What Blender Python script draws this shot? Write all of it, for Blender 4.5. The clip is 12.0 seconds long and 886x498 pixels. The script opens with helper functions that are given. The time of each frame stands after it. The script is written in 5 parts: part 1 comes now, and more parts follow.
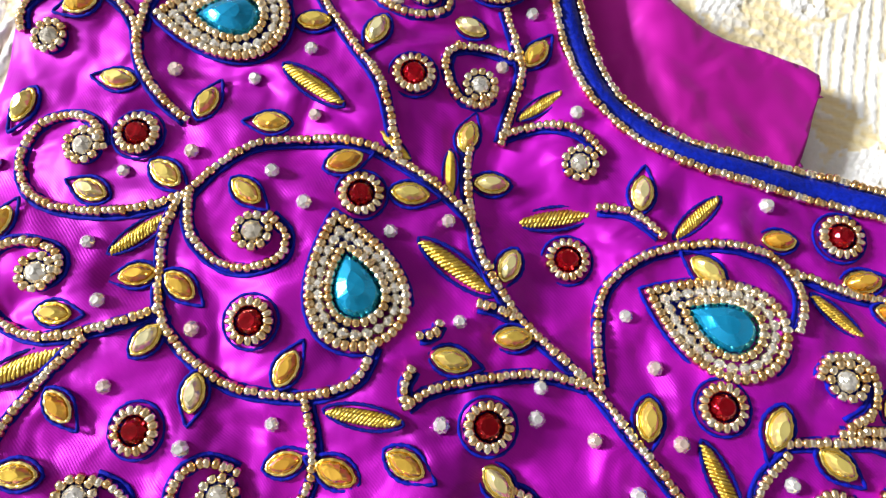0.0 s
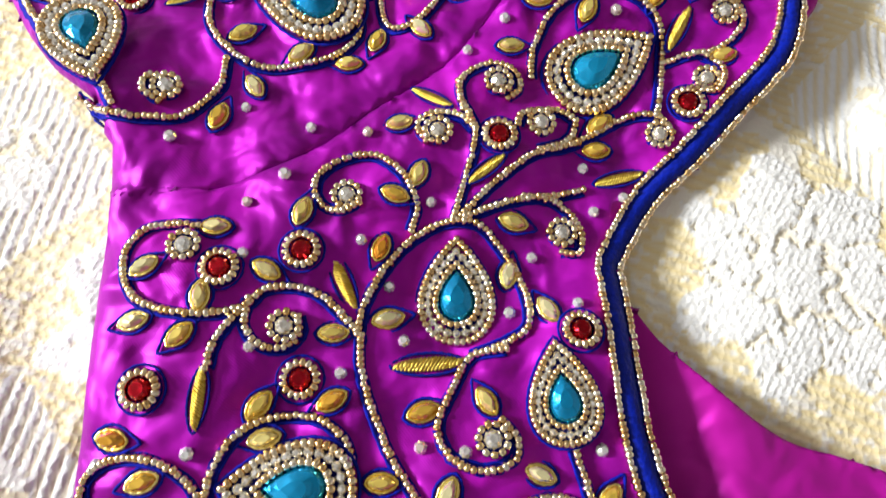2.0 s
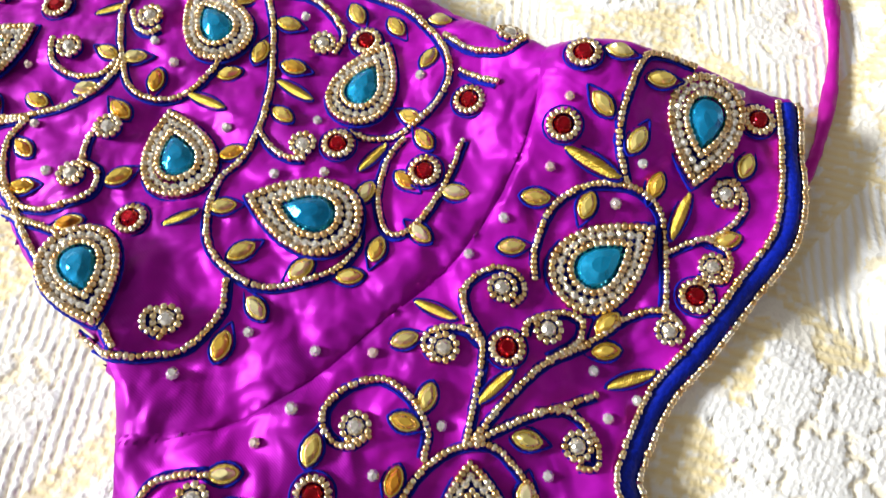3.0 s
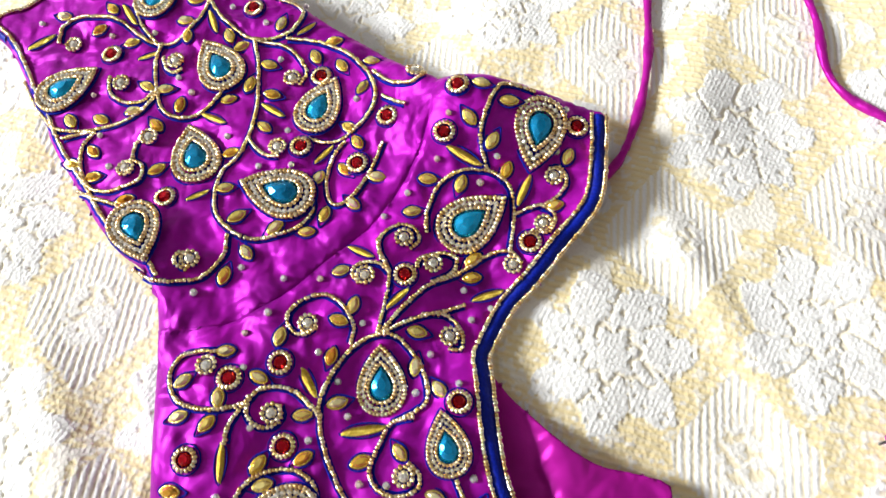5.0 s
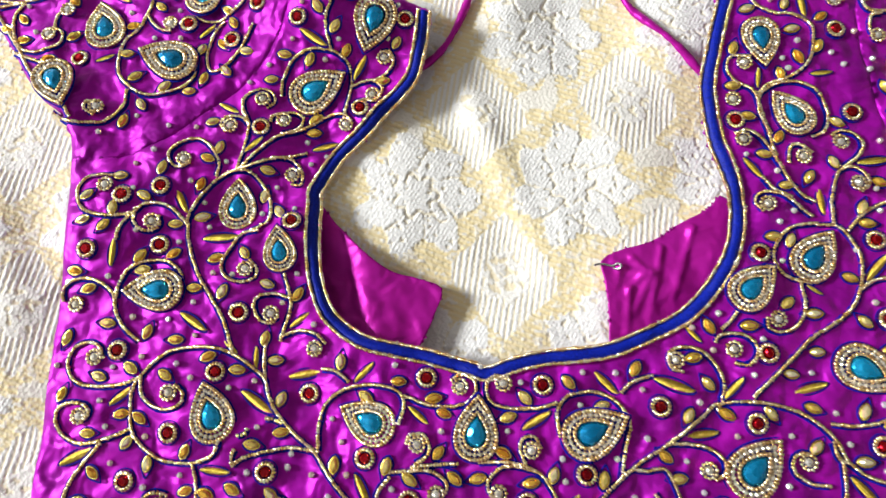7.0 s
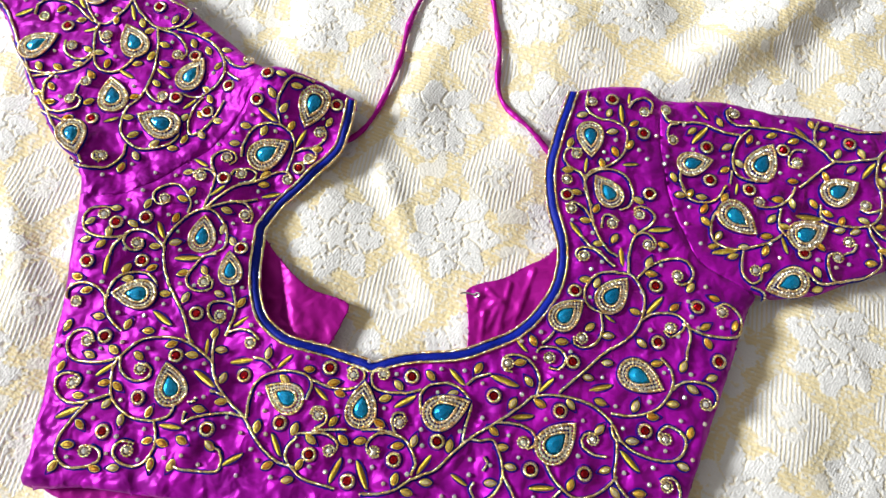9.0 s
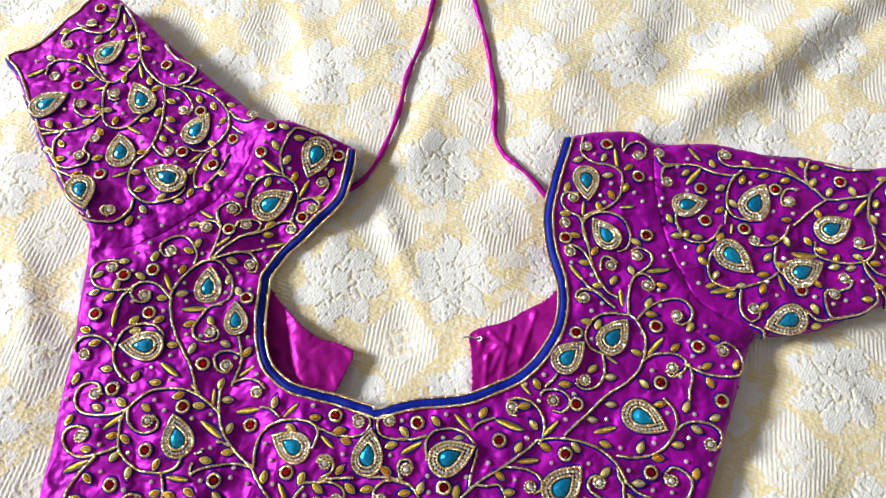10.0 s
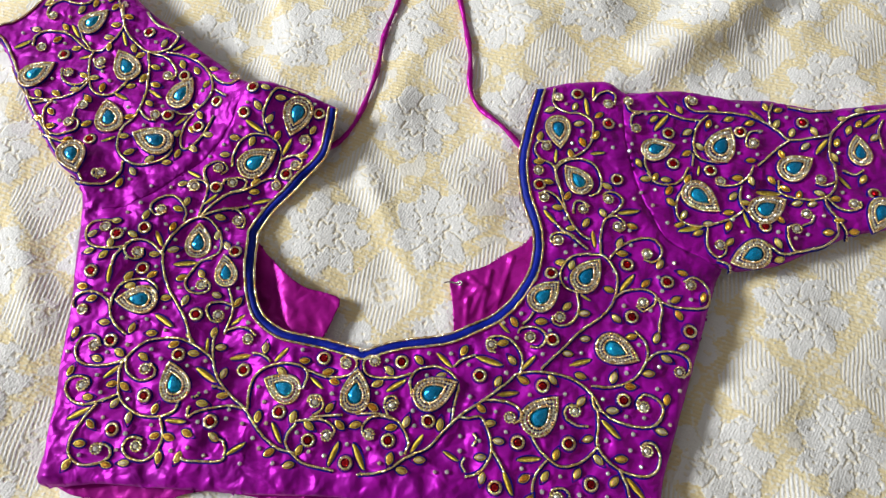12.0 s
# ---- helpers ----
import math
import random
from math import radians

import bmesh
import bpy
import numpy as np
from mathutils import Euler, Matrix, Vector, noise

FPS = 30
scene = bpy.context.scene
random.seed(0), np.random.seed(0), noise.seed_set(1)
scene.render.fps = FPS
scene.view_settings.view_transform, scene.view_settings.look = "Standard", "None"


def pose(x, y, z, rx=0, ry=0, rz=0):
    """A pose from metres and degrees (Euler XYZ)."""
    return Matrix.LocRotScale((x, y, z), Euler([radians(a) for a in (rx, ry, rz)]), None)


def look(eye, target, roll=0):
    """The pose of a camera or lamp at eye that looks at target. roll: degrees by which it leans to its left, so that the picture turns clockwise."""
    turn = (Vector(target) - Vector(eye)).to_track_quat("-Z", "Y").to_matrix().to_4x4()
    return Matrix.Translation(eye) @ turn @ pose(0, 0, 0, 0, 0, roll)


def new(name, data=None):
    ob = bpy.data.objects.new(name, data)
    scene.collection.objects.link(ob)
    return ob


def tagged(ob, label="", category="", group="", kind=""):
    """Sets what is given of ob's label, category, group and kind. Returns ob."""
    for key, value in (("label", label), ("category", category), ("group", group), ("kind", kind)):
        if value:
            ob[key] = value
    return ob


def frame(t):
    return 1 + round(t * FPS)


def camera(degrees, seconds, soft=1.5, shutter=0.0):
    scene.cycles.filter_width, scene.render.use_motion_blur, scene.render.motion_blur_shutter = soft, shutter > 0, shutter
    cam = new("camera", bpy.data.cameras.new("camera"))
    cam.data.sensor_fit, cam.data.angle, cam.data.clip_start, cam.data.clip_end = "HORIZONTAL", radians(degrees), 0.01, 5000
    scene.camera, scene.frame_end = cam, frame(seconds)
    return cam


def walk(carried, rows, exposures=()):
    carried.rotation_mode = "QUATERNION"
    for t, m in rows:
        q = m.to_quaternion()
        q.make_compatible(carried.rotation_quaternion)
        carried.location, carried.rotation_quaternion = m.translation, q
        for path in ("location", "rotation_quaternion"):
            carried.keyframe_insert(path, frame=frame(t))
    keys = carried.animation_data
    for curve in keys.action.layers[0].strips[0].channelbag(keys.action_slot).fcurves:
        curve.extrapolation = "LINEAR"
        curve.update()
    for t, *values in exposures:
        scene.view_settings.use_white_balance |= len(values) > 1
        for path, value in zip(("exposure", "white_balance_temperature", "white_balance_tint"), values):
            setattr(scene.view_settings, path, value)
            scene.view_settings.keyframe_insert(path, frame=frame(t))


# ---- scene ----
cam = camera(69.5, 12.0, soft=1.35, shutter=0.2)
PATH = [
    (0, (-0.107, -0.046, 0.125), (-0.144, 0.462, -1.809), -0.6),
    (0.5, (-0.108, -0.038, 0.131), (-0.146, 0.461, -1.805), -0.9),
    (1, (-0.124, -0.011, 0.14), (-0.159, 0.521, -1.788), -0.4),
    (1.5, (-0.127, 0.018, 0.145), (-0.142, 0.584, -1.774), 0.4),
    (2, (-0.125, 0.043, 0.147), (-0.176, 0.655, -1.756), -3.7),
    (2.5, (-0.124, 0.066, 0.152), (-0.167, 0.719, -1.738), -4.7),
    (3, (-0.125, 0.09, 0.16), (-0.187, 0.777, -1.717), -7.6),
    (3.2, (-0.13, 0.095, 0.162), (-0.199, 0.821, -1.7), -8.7),
    (4.8, (-0.097, 0.051, 0.224), (-0.183, 0.816, -1.622), -10.2),
    (5, (-0.087, 0.043, 0.238), (-0.188, 0.736, -1.635), -11.2),
    (5.5, (-0.079, 0.033, 0.248), (-0.167, 0.685, -1.641), -9.8),
    (6, (-0.057, 0.043, 0.251), (-0.138, 0.661, -1.649), -9.3),
    (6.5, (-0.044, 0.014, 0.274), (-0.116, 0.576, -1.644), -8.8),
    (7, (-0.007, -0.017, 0.301), (-0.095, 0.455, -1.641), -10.4),
    (7.5, (0.022, -0.029, 0.345), (-0.051, 0.422, -1.602), -6.7),
    (7.7, (0.028, -0.03, 0.364), (-0.044, 0.43, -1.581), -5.7),
    (9.3, (0.047, -0.045, 0.416), (0.024, 0.549, -1.494), 0.8),
    (9.5, (0.044, -0.042, 0.416), (0.016, 0.575, -1.487), -0.0),
    (10, (0.046, -0.039, 0.425), (0.011, 0.626, -1.46), -1.2),
    (10.5, (0.048, -0.043, 0.424), (0.012, 0.63, -1.459), -1.7),
    (11, (0.052, -0.051, 0.423), (0.015, 0.607, -1.465), -2.2),
    (11.5, (0.055, -0.064, 0.429), (0.022, 0.563, -1.47), -2.7),
    (12, (0.06, -0.069, 0.435), (0.031, 0.549, -1.467), -2.8),
]
EXPOSURES = [(0.0, 0.66), (1.0, 0.48), (2.0, 0.46), (3.2, 0.42), (5.5, 0.22), (6.0, 0.08), (6.5, 0.16), (7.0, 0.22), (10.5, 0.0), (11.0, -0.18), (12.0, -0.2)]
walk(cam, [(t, look(eye, target, roll)) for t, eye, target, roll in PATH], EXPOSURES)

# ---- light: soft daylight through a window beside the bed ----
world = bpy.data.worlds.new("daylight")
scene.world = world
world.use_nodes = True
wn = world.node_tree
sky = wn.nodes.new("ShaderNodeTexSky")
sky.sky_type = "NISHITA"
sky.sun_disc = False
sky.sun_elevation = radians(38)
sky.sun_rotation = radians(-65)
wn.links.new(sky.outputs[0], wn.nodes["Background"].inputs[0])
wn.nodes["Background"].inputs[1].default_value = 0.1
window_light = bpy.data.lights.new("window_daylight", "AREA")
window_light.shape, window_light.size, window_light.size_y = "RECTANGLE", 0.9, 0.8
window_light.energy, window_light.color = 272.0, (0.94, 0.975, 1.0)
window_lamp = new("window_daylight", window_light)
window_lamp.matrix_world = look((-3.63, 0.55, 1.85), (0.0, 0.35, 0.0))


# ---- materials ----
def material(name):
    m = bpy.data.materials.new(name)
    m.use_nodes = True
    n = m.node_tree.nodes
    return m, n, m.node_tree.links, n["Principled BSDF"]


def noise_node(n, links, scale, detail=3.0, coords="Object"):
    tc = n.new("ShaderNodeTexCoord")
    t = n.new("ShaderNodeTexNoise")
    t.inputs["Scale"].default_value, t.inputs["Detail"].default_value = scale, detail
    links.new(tc.outputs[coords], t.inputs["Vector"])
    return t


def ramp_node(n, links, source, stops):
    r = n.new("ShaderNodeValToRGB")
    while len(r.color_ramp.elements) < len(stops):
        r.color_ramp.elements.new(0.5)
    for e, (at, col) in zip(r.color_ramp.elements, stops):
        e.position, e.color = at, (*col, 1)
    links.new(source, r.inputs[0])
    return r


def bump_node(n, links, height, strength, distance, under=None):
    b = n.new("ShaderNodeBump")
    b.inputs["Strength"].default_value, b.inputs["Distance"].default_value = strength, distance
    links.new(height, b.inputs["Height"])
    if under:
        links.new(under.outputs[0], b.inputs["Normal"])
    return b


def satin(name, dark, light, rough=0.42, shine=0.46, crease=0.68):
    m, n, links, p = material(name)
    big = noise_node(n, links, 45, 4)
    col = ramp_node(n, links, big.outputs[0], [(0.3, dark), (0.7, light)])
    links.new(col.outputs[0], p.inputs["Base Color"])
    tc = n.new("ShaderNodeTexCoord")
    weave = n.new("ShaderNodeTexWave")
    weave.wave_type, weave.bands_direction = "BANDS", "DIAGONAL"
    weave.inputs["Scale"].default_value, weave.inputs["Distortion"].default_value = 900, 0.6
    links.new(tc.outputs["Object"], weave.inputs["Vector"])
    b1 = bump_node(n, links, weave.outputs[0], 0.12, 0.0002)
    crinkle = noise_node(n, links, 70, 1.5)
    crinkle.inputs["Distortion"].default_value = 0.35
    b2 = bump_node(n, links, crinkle.outputs[0], crease, 0.012, b1)
    gather = noise_node(n, links, 95, 1.0)
    gather.inputs["Distortion"].default_value = 0.2
    b3 = bump_node(n, links, gather.outputs[0], crease * 0.4, 0.008, b2)
    links.new(b3.outputs[0], p.inputs["Normal"])
    p.inputs["Roughness"].default_value = rough
    p.inputs["Metallic"].default_value = shine
    p.inputs["Specular IOR Level"].default_value = 0.45
    p.inputs["Specular Tint"].default_value = (1.0, 0.3, 0.95, 1)
    p.inputs["Sheen Weight"].default_value = 0.08
    p.inputs["Sheen Roughness"].default_value = 0.35
    p.inputs["Sheen Tint"].default_value = (1.0, 0.3, 0.9, 1)
    return m


def metal(name, stops, rough, per="island", metallic=1.0):
    m, n, links, p = material(name)
    if per == "island":
        g = n.new("ShaderNodeNewGeometry")
        src = g.outputs["Random Per Island"]
    else:
        src = n.new("ShaderNodeObjectInfo").outputs["Random"]
    col = ramp_node(n, links, src, stops)
    links.new(col.outputs[0], p.inputs["Base Color"])
    fine = noise_node(n, links, 1500, 2)
    b = bump_node(n, links, fine.outputs[0], 0.25, 0.0003)
    links.new(b.outputs[0], p.inputs["Normal"])
    p.inputs["Metallic"].default_value, p.inputs["Roughness"].default_value = metallic, rough
    return m


def thread(name, colour, rough=0.6):
    m, n, links, p = material(name)
    f = noise_node(n, links, 900, 3)
    col = ramp_node(n, links, f.outputs[0], [(0.3, tuple(c * 0.55 for c in colour)), (0.7, colour)])
    links.new(col.outputs[0], p.inputs["Base Color"])
    b = bump_node(n, links, f.outputs[0], 0.8, 0.0004)
    links.new(b.outputs[0], p.inputs["Normal"])
    p.inputs["Roughness"].default_value = rough
    p.inputs["Specular IOR Level"].default_value = 0.15
    return m


def jewel(name, stops, rough=0.06, metallic=0.55, facets=420):
    m, n, links, p = material(name)
    src = n.new("ShaderNodeObjectInfo").outputs["Random"]
    col = ramp_node(n, links, src, stops)
    links.new(col.outputs[0], p.inputs["Base Color"])
    tc = n.new("ShaderNodeTexCoord")
    inner = n.new("ShaderNodeTexVoronoi")
    inner.inputs["Scale"].default_value = facets
    links.new(tc.outputs["Object"], inner.inputs["Vector"])
    b = bump_node(n, links, inner.outputs["Distance"], 0.45, 0.3 / facets)
    links.new(b.outputs[0], p.inputs["Normal"])
    p.inputs["Metallic"].default_value, p.inputs["Roughness"].default_value = metallic, rough
    p.inputs["Coat Weight"].default_value, p.inputs["Coat Roughness"].default_value = 0.25, 0.03
    p.inputs["IOR"].default_value = 1.6
    return m


# wide dark-to-light mottle in the satin colour stands in for shaded creases
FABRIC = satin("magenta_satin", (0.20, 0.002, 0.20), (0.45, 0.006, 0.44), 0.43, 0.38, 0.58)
LINING = satin("lining_satin", (0.36, 0.006, 0.24), (0.47, 0.012, 0.33), 0.36, 0.3, 0.35)
GOLD_BEAD = metal("gold_bead", [(0.0, (0.70, 0.43, 0.18)), (0.5, (0.90, 0.69, 0.42)), (1.0, (0.98, 0.93, 0.82))], 0.18)
ZARI = metal("gold_zari", [(0.0, (0.62, 0.40, 0.05)), (1.0, (0.88, 0.68, 0.16))], 0.34)
RIM = metal("gold_rim", [(0.0, (0.82, 0.56, 0.12)), (1.0, (0.95, 0.76, 0.30))], 0.25, "object")
BLUE_THREAD = thread("blue_thread", (0.002, 0.006, 0.34), 0.8)
BLUE_BAND = thread("blue_band", (0.002, 0.014, 0.34), 0.5)
BLUE_STONE = jewel("blue_stone", [(0.0, (0.0, 0.24, 0.52)), (1.0, (0.01, 0.42, 0.78))], 0.16, 0.72, 300)
RED_STONE = jewel("red_stone", [(0.0, (0.30, 0.0, 0.006)), (1.0, (0.52, 0.002, 0.014))], 0.12, 0.9, 420)
AMBER_STONE = jewel("amber_stone", [(0.0, (0.86, 0.36, 0.03)), (0.3, (0.92, 0.62, 0.09)), (0.65, (0.95, 0.78, 0.22)), (1.0, (0.97, 0.90, 0.55))], 0.14, 0.7, 380)
CLEAR_STONE = jewel("clear_stone", [(0.0, (0.94, 0.66, 0.58)), (0.35, (0.90, 0.86, 0.84)), (1.0, (0.97, 0.97, 0.97))], 0.05, 0.72, 1500)
SILVER_STONE = jewel("silver_stone", [(0.0, (0.80, 0.74, 0.64)), (1.0, (0.96, 0.94, 0.90))], 0.08, 0.85, 900)
STEEL = metal("steel_hook", [(0.0, (0.6, 0.6, 0.6)), (1.0, (0.8, 0.8, 0.8))], 0.25, "object")


def bedspread_material():
    m, n, links, p = material("jacquard_weave")
    att = n.new("ShaderNodeAttribute")
    att.attribute_name = "weave"
    stain = noise_node(n, links, 14, 3)
    ground = ramp_node(n, links, stain.outputs[0], [(0.3, (0.78, 0.61, 0.27)), (0.7, (0.84, 0.70, 0.37))])
    white = ramp_node(n, links, stain.outputs[0], [(0.3, (0.80, 0.79, 0.775)), (0.7, (0.88, 0.875, 0.865))])
    mix = n.new("ShaderNodeMix")
    mix.data_type = "RGBA"
    links.new(att.outputs["Fac"], mix.inputs["Factor"])
    links.new(ground.outputs[0], mix.inputs["A"])
    links.new(white.outputs[0], mix.inputs["B"])
    links.new(mix.outputs["Result"], p.inputs["Base Color"])
    tc = n.new("ShaderNodeTexCoord")
    vor = n.new("ShaderNodeTexVoronoi")
    vor.inputs["Scale"].default_value = 520
    links.new(tc.outputs["Object"], vor.inputs["Vector"])
    b1 = bump_node(n, links, vor.outputs["Distance"], 0.35, 0.0009)
    fine = noise_node(n, links, 260, 4)
    b2 = bump_node(n, links, fine.outputs[0], 0.35, 0.0009, b1)
    links.new(b2.outputs[0], p.inputs["Normal"])
    p.inputs["Roughness"].default_value = 0.85
    p.inputs["Sheen Weight"].default_value = 0.2
    return m


BEDSPREAD = bedspread_material()


def wall_paint():
    m, n, links, p = material("beige_wall_paint")
    f = noise_node(n, links, 6, 4)
    col = ramp_node(n, links, f.outputs[0], [(0.3, (0.23, 0.215, 0.20)), (0.7, (0.28, 0.265, 0.25))])
    links.new(col.outputs[0], p.inputs["Base Color"])
    p.inputs["Roughness"].default_value = 0.8
    return m


WALL = wall_paint()


# ---- the plain room round the bed ----
def boxes(name, spans, mat, label):
    """One mesh of butted blocks, each given by its two corners."""
    verts, faces = [], []
    for (x0, y0, z0), (x1, y1, z1) in spans:
        o = len(verts)
        verts += [(x, y, z) for z in (z0, z1) for y in (y0, y1) for x in (x0, x1)]
        faces += [tuple(o + k for k in f) for f in ((0, 2, 3, 1), (4, 5, 7, 6), (0, 1, 5, 4), (2, 6, 7, 3), (0, 4, 6, 2), (1, 3, 7, 5))]
    me = bpy.data.meshes.new(name)
    me.from_pydata(verts, [], faces)
    me.materials.append(mat)
    return tagged(new(name, me), label, "wall", kind="structure")


boxes("wall_west", [((-3.75, -1.4, -0.6), (-3.6, 1.9, 1.4)), ((-3.75, -1.4, 2.3), (-3.6, 1.9, 2.9)),
                    ((-3.75, -1.4, 1.4), (-3.6, 0.05, 2.3)), ((-3.75, 1.05, 1.4), (-3.6, 1.9, 2.3))], WALL, "plain wall with the window opening")
boxes("wall_east", [((1.9, -1.4, -0.6), (2.05, 1.9, 2.9))], WALL, "plain painted wall")
boxes("wall_north", [((-3.75, 1.9, -0.6), (2.05, 2.05, 2.9))], WALL, "plain painted wall")
boxes("wall_south", [((-3.75, -1.55, -0.6), (2.05, -1.4, 2.9))], WALL, "plain painted wall")
boxes("ceiling", [((-3.75, -1.55, 2.9), (2.05, 2.05, 3.0))], WALL, "plain painted ceiling")
boxes("floor", [((-3.75, -1.55, -0.7), (2.05, 2.05, -0.6))], WALL, "plain floor")
boxes("bed_base", [((-1.12, -0.9, -0.6), (1.22, 1.12, -0.05))], WALL, "bed that carries the bedspread")


# ---- height fields (metres) ----
def vnoise(x, y, cell, seed):
    x, y = np.asarray(x, float) / cell, np.asarray(y, float) / cell
    i, j = np.floor(x), np.floor(y)
    u, v = x - i, y - j
    u, v = u ** 3 * (u * (6 * u - 15) + 10), v ** 3 * (v * (6 * v - 15) + 10)

    def corner(a, b):
        s = np.sin(a * 127.1 + b * 311.7 + seed * 74.7) * 43758.5453
        return s - np.floor(s)

    low = corner(i, j) * (1 - u) + corner(i + 1, j) * u
    high = corner(i, j + 1) * (1 - u) + corner(i + 1, j + 1) * u
    return low * (1 - v) + high * v - 0.5


BED_Z = -0.0105


# soft creases of the spread: from, to, rise, width (metres)
FOLDS = [(-0.022, 0.175, 0.018, 0.085, 0.0065, 0.010), (0.018, 0.085, 0.035, 0.040, 0.0045, 0.010), (0.030, 0.255, 0.012, 0.190, 0.0045, 0.012),
         (0.330, 0.350, 0.225, 0.245, 0.0080, 0.014), (0.420, 0.330, 0.330, 0.255, 0.0070, 0.014), (0.105, 0.300, 0.150, 0.240, 0.0040, 0.016),
         (0.270, -0.020, 0.300, -0.110, 0.0050, 0.016), (0.330, 0.020, 0.420, -0.040, 0.0050, 0.018), (-0.270, 0.110, -0.235, 0.020, 0.0060, 0.012),
         (-0.290, 0.030, -0.255, -0.070, 0.0050, 0.014), (-0.090, 0.330, -0.060, 0.240, 0.0050, 0.014)]


def bed_height(x, y):
    wave = 0.015 * vnoise(x, y, 0.15, 3) + 0.006 * vnoise(x, y, 0.06, 4) + 0.005 * cross_noise(x, y, 0.042, 6)
    wave = wave + 0.0035 * (0.12 - np.abs(cross_noise(x * 1.3, y, 0.055, 8)))
    # a long soft fold running off beyond the shoulder seam
    d = (x - 0.30) * 0.62 - (y - 0.27) * 0.78
    fold = 0.016 * np.exp(-((d + 0.012) / 0.022) ** 2) * np.clip((y - 0.21) / 0.04, 0, 1)
    for x0, y0, x1, y1, rise, wide in FOLDS:
        ex, ey = x1 - x0, y1 - y0
        along = np.clip(((x - x0) * ex + (y - y0) * ey) / (ex * ex + ey * ey), 0, 1)
        off = np.hypot(x - x0 - along * ex, y - y0 - along * ey)
        fold = fold + 0.6 * rise * np.exp(-(off / wide) ** 2) * (0.35 + 0.65 * np.sin(np.pi * along))
    return BED_Z - 0.004 + np.clip(wave, -0.012, 0.0045) + fold


SWELLS = [(0.014, -0.085, 0.197, 0.026),
          (-0.008, -0.089, 0.085, 0.03),
          (-0.006, -0.085, 0.143, 0.02),
          (-0.005, -0.086, -0.012, 0.016),
          (0.008, -0.187, 0.07, 0.024),
          (0.004, -0.155, -0.008, 0.018),
          (0.004, 0.22, 0.012, 0.03),
          (0.012, -0.226, 0.130, 0.02),
          (-0.004, -0.155, 0.183, 0.025),
          (0.004, -0.105, -0.05, 0.018),
          (0.004, 0.141, 0.17, 0.03),
          (-0.006, -0.083, 0.092, 0.014),
          (-0.003, -0.055, 0.135, 0.018),
          (-0.0014, -0.127, -0.003, 0.014),
          (0.0031, -0.118, 0.025, 0.014),
          (0.0028, -0.125, -0.023, 0.014),
          (-0.0013, -0.053, -0.026, 0.014),
          (-0.0036, -0.104, 0.025, 0.014),
          (0.0013, -0.088, 0.144, 0.014),
          (0.0018, -0.166, 0.16, 0.014),
          (-0.0023, -0.221, 0.144, 0.014),
          (0.002, -0.115, 0.121, 0.014),
          (-0.0029, -0.16, 0.058, 0.014),
          (-0.0028, -0.126, 0.08, 0.014),
          (-0.003, -0.027, -0.005, 0.014),
          (-0.0024, 0.153, 0.125, 0.014),
          (0.0017, 0.123, 0.036, 0.014),
          (-0.0017, -0.162, 0.088, 0.014),
          (0.0024, -0.101, 0.057, 0.014),
          (0.0015, -0.159, 0.035, 0.014),
          (0.0041, -0.096, 0.071, 0.014),
          (0.0014, -0.042, -0.007, 0.014),
          (0.0015, -0.032, -0.035, 0.014),
          (0.0014, -0.189, -0.024, 0.014),
          (-0.0024, -0.053, 0.162, 0.014),
          (0.0014, -0.064, 0.133, 0.014),
          (0.0018, -0.153, 0.103, 0.014),
          (0.0015, -0.169, 0.183, 0.014),
          (-0.0016, -0.131, 0.122, 0.014),
          (0.0017, -0.118, 0.025, 0.013),
          (-0.0015, -0.104, 0.025, 0.013),
          (0.001, -0.115, 0.121, 0.013),
          (-0.0009, -0.028, -0.005, 0.013),
          (-0.0009, -0.101, 0.056, 0.013),
          (0.0011, -0.096, 0.071, 0.013),
          (0.001, -0.118, 0.025, 0.013)]


def cloth_height(x, y):
    x, y = np.asarray(x, float), np.asarray(y, float)
    z = np.zeros(np.broadcast(x, y).shape)
    for amount, a, b, s in SWELLS:
        z = z + amount * np.exp(-((x - a) ** 2 + (y - b) ** 2) / (2 * s * s))
    return np.maximum(z, -0.008)


def cross_noise(x, y, cell, seed):
    """Two turned lattices laid over one another, so that no grid shows."""
    return 0.6 * vnoise(x * 0.84 + y * 0.54, y * 0.84 - x * 0.54, cell, seed) + 0.6 * vnoise(x * 0.29 - y * 0.96, y * 0.29 + x * 0.96, cell * 0.87, seed + 50)


def pucker(x, y):
    warp = 0.006 * vnoise(x, y, 0.03, 14)
    long_pull = vnoise(x * 0.8 + y * 0.6, (y * 0.8 - x * 0.6) * 0.6, 0.024, 13)
    ridge = 0.25 - np.abs(cross_noise(x + warp, y - warp, 0.016, 15))
    return 0.0027 * cross_noise(x + warp, y - warp, 0.017, 11) + 0.0021 * cross_noise(x, y + warp, 0.0095, 12) + 0.0020 * long_pull + 0.0012 * (ridge - 0.13)


